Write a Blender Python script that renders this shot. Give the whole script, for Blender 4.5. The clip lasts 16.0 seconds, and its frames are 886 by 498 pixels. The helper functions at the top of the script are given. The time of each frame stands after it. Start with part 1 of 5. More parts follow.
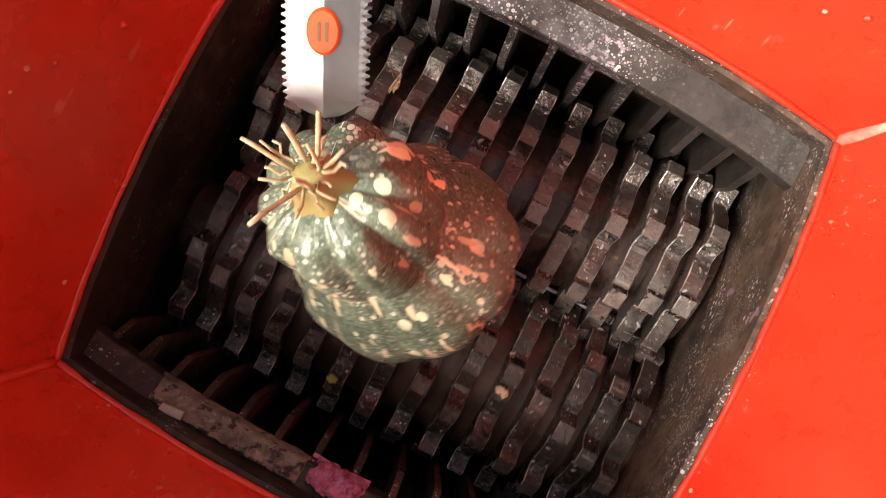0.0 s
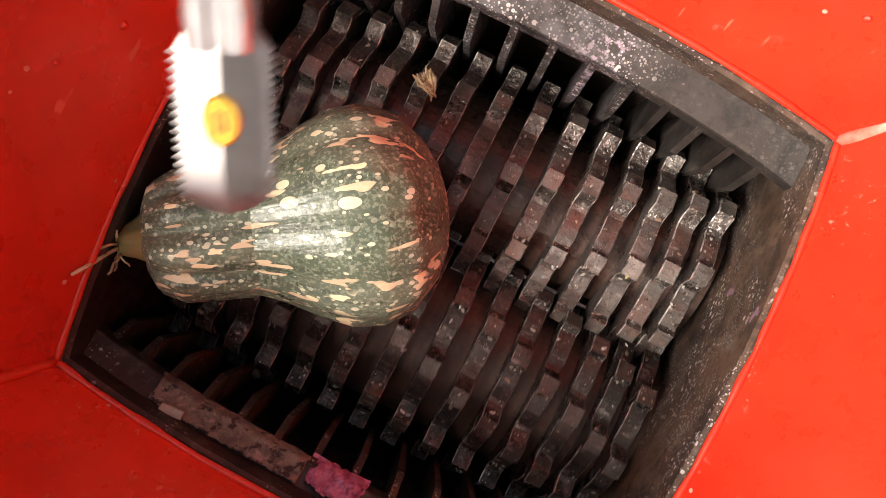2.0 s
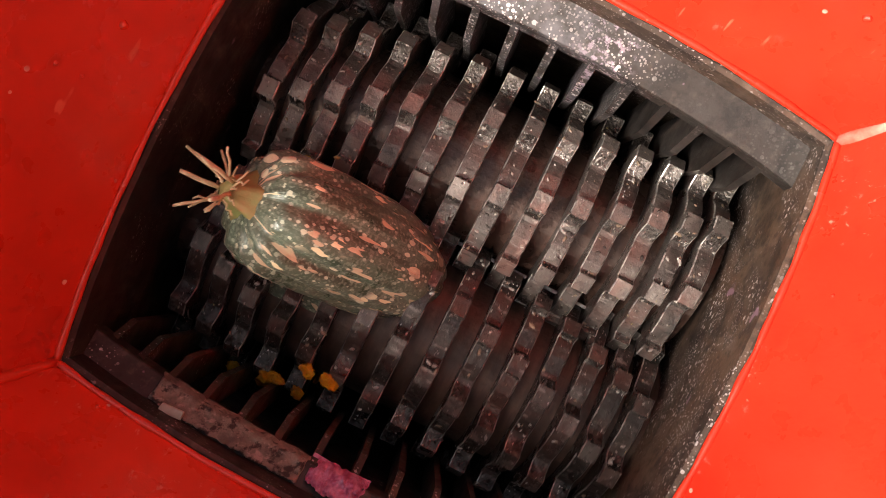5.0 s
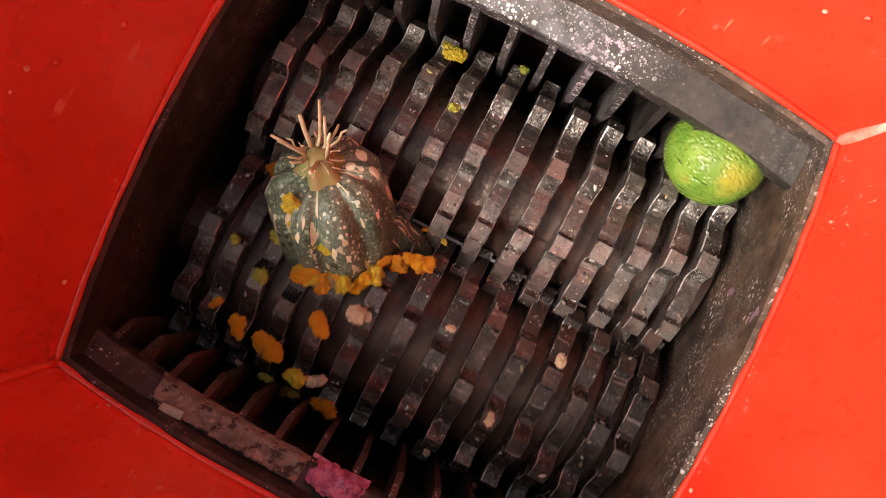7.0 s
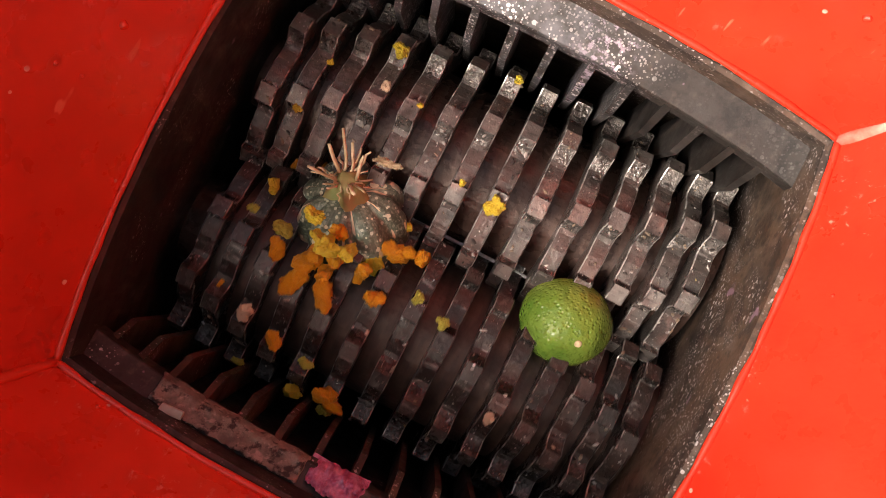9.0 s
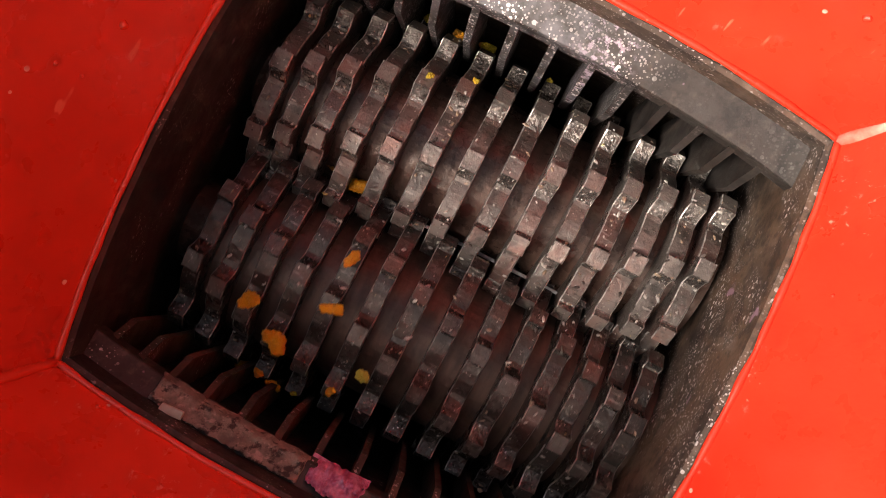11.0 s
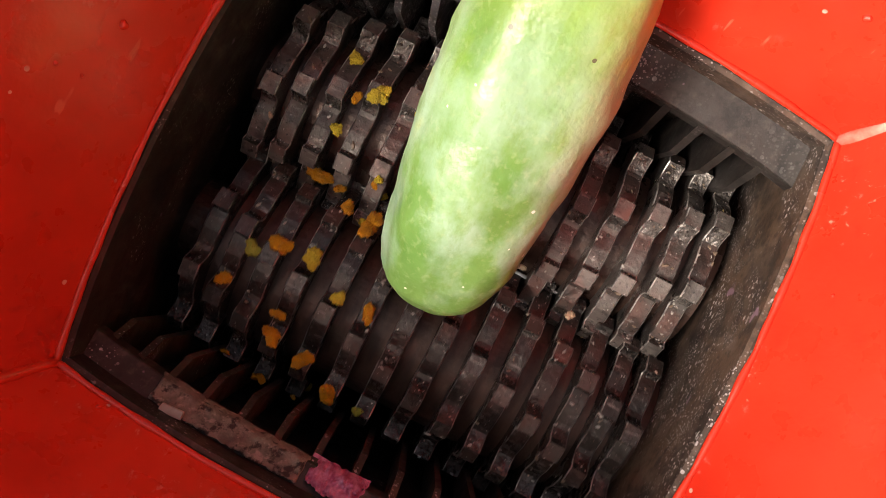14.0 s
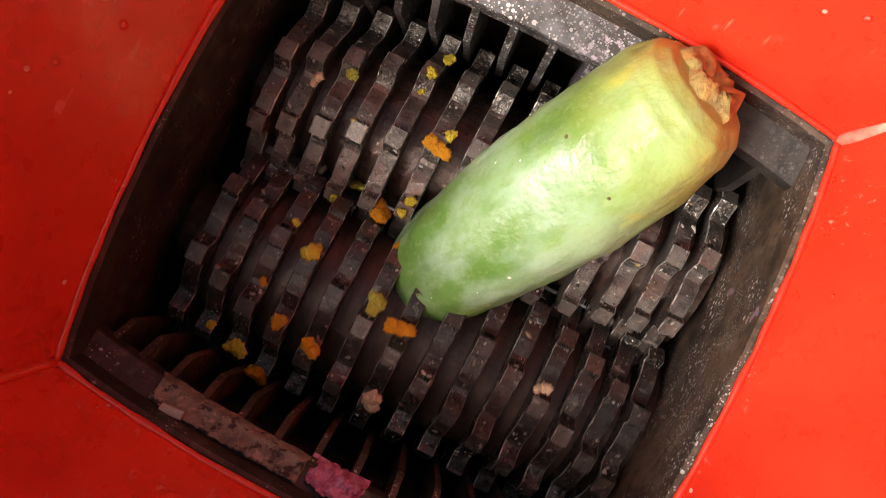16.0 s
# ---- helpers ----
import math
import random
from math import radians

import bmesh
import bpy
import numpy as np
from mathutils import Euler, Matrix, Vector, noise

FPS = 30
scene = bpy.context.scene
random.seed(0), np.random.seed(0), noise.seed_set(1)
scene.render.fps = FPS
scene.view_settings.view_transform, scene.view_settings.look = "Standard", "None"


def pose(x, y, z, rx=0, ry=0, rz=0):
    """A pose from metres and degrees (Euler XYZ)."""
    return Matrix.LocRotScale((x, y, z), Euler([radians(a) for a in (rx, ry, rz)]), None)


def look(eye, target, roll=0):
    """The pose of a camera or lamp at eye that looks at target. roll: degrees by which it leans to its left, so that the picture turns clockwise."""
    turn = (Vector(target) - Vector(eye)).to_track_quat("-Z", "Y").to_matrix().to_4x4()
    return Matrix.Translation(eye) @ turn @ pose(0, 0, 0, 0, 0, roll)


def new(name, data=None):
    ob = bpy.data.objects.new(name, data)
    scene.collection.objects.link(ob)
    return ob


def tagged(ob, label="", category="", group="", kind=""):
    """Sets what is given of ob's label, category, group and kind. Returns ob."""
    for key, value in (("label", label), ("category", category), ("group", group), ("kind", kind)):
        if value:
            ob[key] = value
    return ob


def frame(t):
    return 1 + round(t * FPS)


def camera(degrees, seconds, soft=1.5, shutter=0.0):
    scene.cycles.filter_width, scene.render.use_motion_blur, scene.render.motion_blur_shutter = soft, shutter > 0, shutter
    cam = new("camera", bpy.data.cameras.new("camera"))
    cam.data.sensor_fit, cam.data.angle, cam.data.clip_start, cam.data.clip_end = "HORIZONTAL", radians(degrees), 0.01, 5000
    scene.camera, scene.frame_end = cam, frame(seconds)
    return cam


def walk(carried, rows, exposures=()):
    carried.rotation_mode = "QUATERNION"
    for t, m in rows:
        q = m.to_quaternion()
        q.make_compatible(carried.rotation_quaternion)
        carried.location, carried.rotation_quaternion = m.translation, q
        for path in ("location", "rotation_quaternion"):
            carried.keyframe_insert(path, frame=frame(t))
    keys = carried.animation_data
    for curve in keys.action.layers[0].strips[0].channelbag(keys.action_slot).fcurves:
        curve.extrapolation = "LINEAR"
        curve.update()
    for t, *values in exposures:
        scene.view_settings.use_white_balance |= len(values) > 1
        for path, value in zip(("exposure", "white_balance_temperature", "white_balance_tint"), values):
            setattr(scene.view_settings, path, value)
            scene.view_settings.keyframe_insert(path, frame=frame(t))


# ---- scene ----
# ---- camera ----
cam = camera(60.0, 16.0, soft=0.6, shutter=0.3)
EXPOSED = [(0.0, 0.9), (12.3, 0.9), (13.0, 0.78), (14.5, 0.68), (15.5, 0.60), (16.0, 0.60)]
EYE = pose(0.0, 0.0, 0.571, 0, 0, 27.0)
walk(cam, [(0.0, EYE), (16.0, EYE)], EXPOSED)

# ---- light ----
world = bpy.data.worlds.new("sky")
scene.world = world
world.use_nodes = True
sky = world.node_tree.nodes.new("ShaderNodeTexSky")
sky.sky_type, sky.sun_disc = "NISHITA", False
sky.sun_elevation, sky.sun_rotation = radians(44), radians(219)
sky.air_density, sky.dust_density, sky.ozone_density = 0.6, 4.0, 0.3
background = world.node_tree.nodes["Background"]
background.inputs["Strength"].default_value = 0.182
warm = world.node_tree.nodes.new("ShaderNodeMix")
warm.data_type, warm.blend_type = "RGBA", "MULTIPLY"
warm.inputs[0].default_value = 1.0
warm.inputs[7].default_value = (1.0, 0.90, 0.76, 1.0)
world.node_tree.links.new(sky.outputs[0], warm.inputs[6])
world.node_tree.links.new(warm.outputs[2], background.inputs["Color"])
sun = new("sun", bpy.data.lights.new("sun", "SUN"))
sun.data.energy, sun.data.angle, sun.data.color = 2.9, radians(20), (1.0, 0.95, 0.88)
sun.matrix_world = look((-0.62, -0.78, 0.98), (0, 0, 0))


# ---- materials ----
class Mat:
    """A small builder of node materials."""

    def __init__(self, name, rough=0.5, metal=0.0, spec=0.5):
        self.m = bpy.data.materials.new(name)
        self.m.use_nodes = True
        self.t = self.m.node_tree
        self.b = self.t.nodes["Principled BSDF"]
        self.b.inputs["Roughness"].default_value = rough
        self.b.inputs["Metallic"].default_value = metal
        self.b.inputs["Specular IOR Level"].default_value = spec
        self.co = self.t.nodes.new("ShaderNodeTexCoord").outputs["Object"]

    def node(self, kind, **values):
        n = self.t.nodes.new(kind)
        for k, v in values.items():
            n.inputs[k.replace("_", " ")].default_value = v
        return n

    def link(self, a, b):
        self.t.links.new(a, b)

    def stretch(self, x, y, z):
        n = self.node("ShaderNodeMapping", Scale=(x, y, z))
        self.link(self.co, n.inputs["Vector"])
        return n.outputs[0]

    def noise(self, scale, detail=4.0, co=None, rough=0.55):
        n = self.node("ShaderNodeTexNoise", Scale=scale, Detail=detail, Roughness=rough)
        self.link(co or self.co, n.inputs["Vector"])
        return n.outputs["Fac"]

    def dots(self, scale, size, co=None):
        """1 inside scattered dots of uneven size."""
        n = self.node("ShaderNodeTexVoronoi", Scale=scale)
        self.link(co or self.co, n.inputs["Vector"])
        sep = self.node("ShaderNodeSeparateColor")
        self.link(n.outputs["Color"], sep.inputs[0])
        mul = self.t.nodes.new("ShaderNodeMath")
        mul.operation = "MULTIPLY"
        self.link(sep.outputs[0], mul.inputs[0])
        mul.inputs[1].default_value = size
        less = self.t.nodes.new("ShaderNodeMath")
        less.operation = "LESS_THAN"
        self.link(n.outputs["Distance"], less.inputs[0])
        self.link(mul.outputs[0], less.inputs[1])
        return less.outputs[0]

    def ramp(self, fac, lo, hi, a=0.0, b=1.0):
        n = self.node("ShaderNodeMapRange", From_Min=lo, From_Max=hi, To_Min=a, To_Max=b)
        self.link(fac, n.inputs["Value"])
        return n.outputs[0]

    def math(self, op, a, b):
        n = self.t.nodes.new("ShaderNodeMath")
        n.operation = op
        for i, v in enumerate((a, b)):
            if isinstance(v, (int, float)):
                n.inputs[i].default_value = v
            else:
                self.link(v, n.inputs[i])
        return n.outputs[0]

    def mix(self, fac, a, b):
        n = self.t.nodes.new("ShaderNodeMix")
        n.data_type = "RGBA"
        for i, v in ((0, fac), (6, a), (7, b)):
            if isinstance(v, (int, float)):
                n.inputs[i].default_value = v
            elif isinstance(v, tuple):
                n.inputs[i].default_value = (*v, 1.0)
            else:
                self.link(v, n.inputs[i])
        return n.outputs[2]

    def shifted(self):
        """Give every object its own stretch of the pattern."""
        r = self.t.nodes.new("ShaderNodeVectorMath")
        r.operation = "MULTIPLY_ADD"
        v = self.node("ShaderNodeCombineXYZ")
        for i in range(3):
            self.link(self.random(), v.inputs[i])
        self.link(v.outputs[0], r.inputs[0])
        r.inputs[1].default_value = (3.1, 7.3, 5.7)
        self.link(self.co, r.inputs[2])
        self.co = r.outputs[0]
        return self

    def random(self):
        return self.t.nodes.new("ShaderNodeObjectInfo").outputs["Random"]

    def colour(self, c):
        self.link(c, self.b.inputs["Base Color"])
        return self

    def rough(self, r):
        self.link(r, self.b.inputs["Roughness"])
        return self

    def bump(self, h, strength=0.2, distance=0.001):
        n = self.node("ShaderNodeBump", Strength=strength, Distance=distance)
        self.link(h, n.inputs["Height"])
        self.link(n.outputs[0], self.b.inputs["Normal"])
        return self


def red_paint():
    m = Mat("red_paint", 0.32).shifted()
    c = m.mix(m.ramp(m.noise(9, 3), 0.35, 0.7), (0.60, 0.028, 0.011), (0.72, 0.041, 0.016))
    c = m.mix(m.ramp(m.noise(60, 6), 0.62, 0.8, 0, 0.7), c, (0.42, 0.012, 0.006))
    few = m.ramp(m.noise(16, 2), 0.55, 0.6)
    c = m.mix(m.math("MULTIPLY", m.dots(75, 0.16), few), c, (0.75, 0.40, 0.32))
    scratch = m.ramp(m.noise(30, 2, m.stretch(6, 0.6, 0.8)), 0.72, 0.74, 0, 0.6)
    c = m.mix(scratch, c, (0.78, 0.17, 0.10))
    c = m.mix(m.ramp(m.noise(38, 8, m.stretch(1, 1, 0.3)), 0.68, 0.74, 0, 0.4), c, (0.25, 0.010, 0.006))
    scuff = m.math("MULTIPLY", m.ramp(m.noise(120, 6, m.stretch(1, 1, 0.5), 0.7), 0.60, 0.66), m.ramp(m.noise(7, 2), 0.56, 0.66))
    c = m.mix(m.math("MULTIPLY", scuff, 0.75), c, (0.82, 0.34, 0.26))
    m.rough(m.ramp(m.noise(22, 5), 0.3, 0.7, 0.18, 0.44))
    h = m.math("ADD", m.noise(14, 3), m.math("MULTIPLY", m.noise(110, 5), 0.25))
    return m.colour(c).bump(h, 0.35, 0.004).m


def wall_steel(name, dark, rust, specks=0.25, many=0.5, metal=0.3, fade=None, streaks=0.5):
    m = Mat(name, 0.5, metal).shifted()
    c = m.mix(m.ramp(m.noise(14, 6), 0.35, 0.65), dark, rust)
    c = m.mix(m.ramp(m.noise(120, 4), 0.5, 0.75, 0, 0.7), c, (0.02, 0.017, 0.015))
    c = m.mix(m.ramp(m.noise(60, 7, m.stretch(1, 1, 0.25)), 0.56, 0.72, 0, streaks), c, (0.20, 0.155, 0.125))
    c = m.mix(m.ramp(m.noise(34, 7, None, 0.7), 0.50, 0.60, 0, 0.65), c, (0.012, 0.011, 0.011))
    near = m.ramp(m.noise(13, 3), many, many + 0.14)
    if fade:
        # spatter lies thick on one stretch of the bar and thins out along it
        place = m.t.nodes.new("ShaderNodeTexCoord")
        at = m.node("ShaderNodeSeparateXYZ")
        m.link(place.outputs["Object"], at.inputs[0])
        thick = m.ramp(at.outputs[0], fade[0], fade[1], 1.0, 0.0)
        near = m.math("ADD", m.math("MULTIPLY", near, m.math("ADD", m.math("MULTIPLY", thick, 0.92), 0.08)), m.math("MULTIPLY", thick, 0.35))
        c = m.mix(m.math("MULTIPLY", thick, m.ramp(m.noise(45, 6, None, 0.65), 0.40, 0.62, 0.0, 0.45)), c, (0.20, 0.195, 0.215))
        splash = m.math("MULTIPLY", m.ramp(m.noise(150, 6, None, 0.7), 0.52, 0.60), m.ramp(m.math("ABSOLUTE", m.math("SUBTRACT", at.outputs[0], 0.045), 0.0), 0.006, 0.030, 1.0, 0.0))
        c = m.mix(m.math("MULTIPLY", splash, 0.6), c, (0.50, 0.40, 0.50))
    c = m.mix(m.math("MULTIPLY", m.dots(170, specks * 0.75), near), c, (0.62, 0.58, 0.57))
    c = m.mix(m.math("MULTIPLY", m.dots(420, specks), near), c, (0.42, 0.38, 0.37))
    c = m.mix(m.ramp(m.noise(36, 3), 0.70, 0.73, 0, 0.6), c, (0.42, 0.27, 0.38))
    m.rough(m.ramp(m.noise(30, 5), 0.3, 0.7, 0.34, 0.7))
    return m.colour(c).bump(m.noise(160, 5), 0.4, 0.001).m


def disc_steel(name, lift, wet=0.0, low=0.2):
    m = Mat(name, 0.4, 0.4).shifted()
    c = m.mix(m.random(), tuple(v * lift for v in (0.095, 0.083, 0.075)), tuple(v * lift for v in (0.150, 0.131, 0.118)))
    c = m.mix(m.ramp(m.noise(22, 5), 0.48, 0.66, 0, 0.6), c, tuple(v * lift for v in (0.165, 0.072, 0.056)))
    c = m.mix(m.ramp(m.noise(48, 7, m.stretch(1, 0.6, 0.6)), 0.50, 0.66, 0, 0.8), c, (0.035, 0.029, 0.027))
    c = m.mix(m.ramp(m.noise(210, 6, None, 0.65), 0.58, 0.72, 0, 0.5), c, (0.24, 0.215, 0.20))
    c = m.mix(m.ramp(m.noise(300, 4, m.stretch(0.3, 1, 1)), 0.58, 0.70, 0, 0.6), c, (0.02, 0.018, 0.017))
    grime = m.ramp(m.noise(52, 8, None, 0.7), 0.66, 0.70, 0, 0.8)
    c = m.mix(grime, c, (0.42, 0.40, 0.38))
    c = m.mix(m.math("MULTIPLY", m.dots(230, 0.17), m.ramp(m.noise(30, 2), 0.46, 0.56)), c, (0.66, 0.62, 0.58))
    c = m.mix(m.ramp(m.noise(150, 3, m.stretch(0.25, 1.6, 1.6)), 0.64, 0.66, 0, 0.6), c, (0.30, 0.27, 0.25))
    m.rough(m.ramp(m.noise(42, 7, None, 0.65), 0.36, 0.66, low - 0.06 * wet, 0.52 - 0.15 * wet))
    h = m.math("ADD", m.noise(60, 5, None, 0.6), m.math("MULTIPLY", m.noise(300, 5, None, 0.65), 0.4))
    return m.colour(c).bump(h, 0.6, 0.0030).m


def wet_steel(name, lift):
    """Wet, dented steel on the steps of the teeth, which glints."""
    m = Mat(name, 0.14, 0.55).shifted()
    c = m.mix(m.ramp(m.noise(60, 6, None, 0.65), 0.40, 0.62), tuple(v * lift for v in (0.05, 0.042, 0.038)), tuple(v * lift for v in (0.21, 0.19, 0.175)))
    c = m.mix(m.math("MULTIPLY", m.dots(260, 0.22), m.ramp(m.noise(40, 2), 0.45, 0.55)), c, (0.66, 0.63, 0.60))
    m.rough(m.ramp(m.noise(90, 5), 0.35, 0.65, 0.08, 0.34))
    h = m.math("ADD", m.noise(75, 4, None, 0.6), m.math("MULTIPLY", m.noise(260, 4), 0.35))
    return m.colour(c).bump(h, 0.9, 0.005).m


def edge_steel(name, light):
    m = Mat(name, 0.35, 0.6).shifted()
    c = m.mix(m.ramp(m.noise(85, 6, None, 0.65), 0.40, 0.58), (0.06, 0.05, 0.045), light)
    return m.colour(c).bump(m.noise(300, 4), 0.4, 0.001).m


def spacer_steel(name, low, high):
    m = Mat(name, 0.25, 0.35).shifted()
    c = m.mix(m.ramp(m.noise(30, 6, m.stretch(4, 1, 1)), 0.35, 0.7), (0.045, 0.026, 0.020), (0.105, 0.062, 0.048))
    m.rough(m.ramp(m.noise(40, 5), 0.3, 0.7, low, high))
    return m.colour(c).bump(m.noise(70, 6), 0.6, 0.003).m


def pumpkin_skin():
    m = Mat("pumpkin_skin", 0.38)
    xyz = m.node("ShaderNodeSeparateXYZ")
    m.link(m.co, xyz.inputs[0])
    r = m.math("SQRT", m.math("ADD", m.math("MULTIPLY", xyz.outputs[1], xyz.outputs[1]), m.math("MULTIPLY", xyz.outputs[2], xyz.outputs[2])), 0.0)
    ring = (m.math("DIVIDE", xyz.outputs[1], r), m.math("DIVIDE", xyz.outputs[2], r))

    def along(k):
        """Coordinates that run along the ribs: k units a metre lengthwise, 1 a radian round."""
        v = m.node("ShaderNodeCombineXYZ")
        m.link(m.math("MULTIPLY", xyz.outputs[0], k), v.inputs[0])
        m.link(ring[0], v.inputs[1])
        m.link(ring[1], v.inputs[2])
        return v.outputs[0]
    c = m.mix(m.ramp(m.noise(18, 4), 0.35, 0.65), (0.072, 0.100, 0.066), (0.150, 0.188, 0.136))
    c = m.mix(m.ramp(m.noise(5.5, 3, along(1.5)), 0.50, 0.64, 0, 0.6), c, (0.034, 0.045, 0.028))
    c = m.mix(m.ramp(m.noise(330, 3), 0.50, 0.60, 0, 0.6), c, (0.27, 0.32, 0.24))
    patch = m.ramp(m.noise(22, 3), 0.40, 0.56)
    c = m.mix(m.math("MULTIPLY", m.dots(230, 0.42, m.stretch(0.7, 1, 1)), patch), c, (0.55, 0.60, 0.46))
    c = m.mix(m.dots(125, 0.30, m.stretch(0.5, 1, 1)), c, (0.62, 0.62, 0.46))
    c = m.mix(m.math("MULTIPLY", m.dots(62, 0.36, m.stretch(0.45, 1, 1)), m.ramp(m.noise(15, 2), 0.46, 0.54)), c, (0.72, 0.68, 0.48))
    thin = m.ramp(m.noise(7.5, 1.5, along(4.2), 0.4), 0.650, 0.665)
    c = m.mix(thin, c, (0.66, 0.54, 0.36))
    wide = m.ramp(m.math("ADD", m.noise(4.0, 2.6, along(6.0), 0.55), m.ramp(xyz.outputs[0], -0.06, 0.02, -0.05, 0.006)), 0.628, 0.638)
    c = m.mix(wide, c, (0.86, 0.76, 0.50))
    m.rough(m.ramp(m.noise(60, 4), 0.3, 0.7, 0.24, 0.42))
    h = m.math("ADD", m.noise(180, 4), m.math("MULTIPLY", m.noise(6, 3, along(2.0)), 2.0))
    return m.colour(c).bump(h, 0.5, 0.0016).m


def lime_skin():
    m = Mat("lime_skin", 0.26)
    c = m.mix(m.ramp(m.noise(26, 4), 0.35, 0.65), (0.10, 0.20, 0.024), (0.20, 0.30, 0.045))
    c = m.mix(m.ramp(m.noise(17, 2), 0.58, 0.72, 0, 0.75), c, (0.40, 0.28, 0.03))
    c = m.mix(m.ramp(m.noise(170, 5), 0.56, 0.70, 0, 0.45), c, (0.06, 0.10, 0.008))
    pits = m.node("ShaderNodeTexVoronoi", Scale=260.0)
    m.link(m.co, pits.inputs["Vector"])
    h = m.math("ADD", m.math("MULTIPLY", m.ramp(pits.outputs["Distance"], 0.0, 0.5), 0.8), m.math("MULTIPLY", m.noise(75, 4), 1.6))
    return m.colour(c).bump(h, 0.8, 0.0016).m


def two_tone(name, a, b, scale, rough=0.5, bump=0.4, spots=None, metal=0.0):
    m = Mat(name, rough, metal)
    c = m.mix(m.ramp(m.noise(scale, 5), 0.35, 0.65), a, b)
    if spots:
        c = m.mix(m.dots(scale * 6, 0.25), c, spots)
    return m.colour(c).bump(m.noise(scale * 3, 5), bump, 0.001).m


def melon_skin():
    m = Mat("papaya_skin", 0.36)
    at = m.node("ShaderNodeSeparateXYZ")
    m.link(m.co, at.inputs[0])
    c = m.mix(m.ramp(m.noise(13, 4), 0.36, 0.62), (0.115, 0.245, 0.048), (0.20, 0.36, 0.095))
    lime = m.math("MULTIPLY", m.ramp(m.noise(7, 6, m.stretch(0.5, 1, 1), 0.6), 0.50, 0.555), m.ramp(m.noise(45, 5, m.stretch(0.6, 1, 1)), 0.32, 0.56, 0.35, 0.9))
    c = m.mix(lime, c, (0.19, 0.37, 0.016))
    bloom = m.math("MULTIPLY", m.ramp(m.noise(10, 7, m.stretch(0.7, 1, 1), 0.62), 0.42, 0.58), m.ramp(at.outputs[0], -0.02, 0.11, 0.80, 0.30))
    c = m.mix(bloom, c, (0.40, 0.56, 0.44))
    c = m.mix(m.ramp(m.noise(55, 7, m.stretch(0.5, 1, 1), 0.7), 0.53, 0.66, 0, 0.55), c, (0.15, 0.27, 0.05))
    tip = m.math("MULTIPLY", m.ramp(at.outputs[0], -0.165, -0.115, 0.85, 0.0), m.ramp(m.noise(30, 5), 0.38, 0.56, 0.4, 1.0))
    c = m.mix(tip, c, (0.14, 0.29, 0.06))
    ripe = m.math("MULTIPLY", m.ramp(at.outputs[0], 0.07, 0.15), m.ramp(m.noise(20, 5), 0.35, 0.6, 0.15, 0.55))
    c = m.mix(ripe, c, (0.38, 0.42, 0.06))
    c = m.mix(m.ramp(m.noise(16, 3), 0.66, 0.74, 0, 0.6), c, (0.46, 0.46, 0.06))
    c = m.mix(m.ramp(m.noise(160, 4), 0.55, 0.7, 0, 0.3), c, (0.40, 0.48, 0.26))
    c = m.mix(m.dots(34, 0.06), c, (0.09, 0.09, 0.04))
    c = m.mix(m.dots(41, 0.08), c, (0.80, 0.82, 0.70))
    m.rough(m.ramp(m.noise(26, 4), 0.35, 0.65, 0.30, 0.55))
    h = m.math("ADD", m.noise(26, 4), m.math("MULTIPLY", m.noise(170, 4), 0.2))
    return m.colour(c).bump(h, 0.6, 0.005).m


RED = red_paint()
# red paint with pale patches that stand in for glare on the seams
SEAM_GLARE = two_tone("glare_red_paint", (0.80, 0.36, 0.29), (0.66, 0.045, 0.02), 38, 0.16, 0.6)
WALL = wall_steel("chamber_steel", (0.056, 0.043, 0.036), (0.100, 0.066, 0.045), 0.36, 0.47)
BAR = wall_steel("comb_steel", (0.040, 0.036, 0.034), (0.034, 0.026, 0.022), 0.50, 0.44, 0.35, (0.03, 0.10), 0.25)
SPATTERED = wall_steel("spattered_steel", (0.058, 0.043, 0.035), (0.125, 0.078, 0.050), 0.44, 0.43)
# wall steel darkened in colour for the shade on the west and south sides
SHADED_STEEL = wall_steel("shaded_steel", (0.028, 0.024, 0.022), (0.046, 0.036, 0.031), 0.34, 0.52)
DISC, EDGE, TIPS, SPACER = disc_steel("cutter_steel", 0.98), edge_steel("worn_edge", (0.62, 0.58, 0.55)), disc_steel("rubbed_tip", 1.45, 0.0, 0.26), spacer_steel("spacer_steel", 0.14, 0.42)
# copies of the disc steel with the south shaft's shade in their colour, wetter too
SHADED_DISC, SHADED_TIP = disc_steel("shaded_cutter_steel", 0.40, 1.0, 0.18), disc_steel("shaded_tip", 0.62, 0.8, 0.20)
PUMPKIN = pumpkin_skin()
BASE = two_tone("stem_base", (0.22, 0.27, 0.09), (0.34, 0.20, 0.08), 45, 0.6, 0.8)
STUB = two_tone("torn_stub", (0.46, 0.38, 0.12), (0.20, 0.14, 0.05), 110, 0.7, 1.0)
STEM = two_tone("dry_stem", (0.46, 0.33, 0.17), (0.66, 0.54, 0.35), 90, 0.7, 0.8)
FLESH = two_tone("orange_flesh", (0.66, 0.20, 0.008), (0.90, 0.47, 0.022), 110, 0.28, 1.0)
YELLOW = two_tone("yellow_flesh", (0.86, 0.64, 0.05), (0.62, 0.48, 0.04), 110, 0.35, 1.0)
GREENISH = two_tone("green_rind", (0.22, 0.30, 0.04), (0.60, 0.52, 0.07), 70, 0.45, 0.8)
PALE = two_tone("pale_pulp", (0.62, 0.42, 0.25), (0.70, 0.56, 0.40), 90, 0.5, 0.7)
LIME = lime_skin()
MELON = melon_skin()
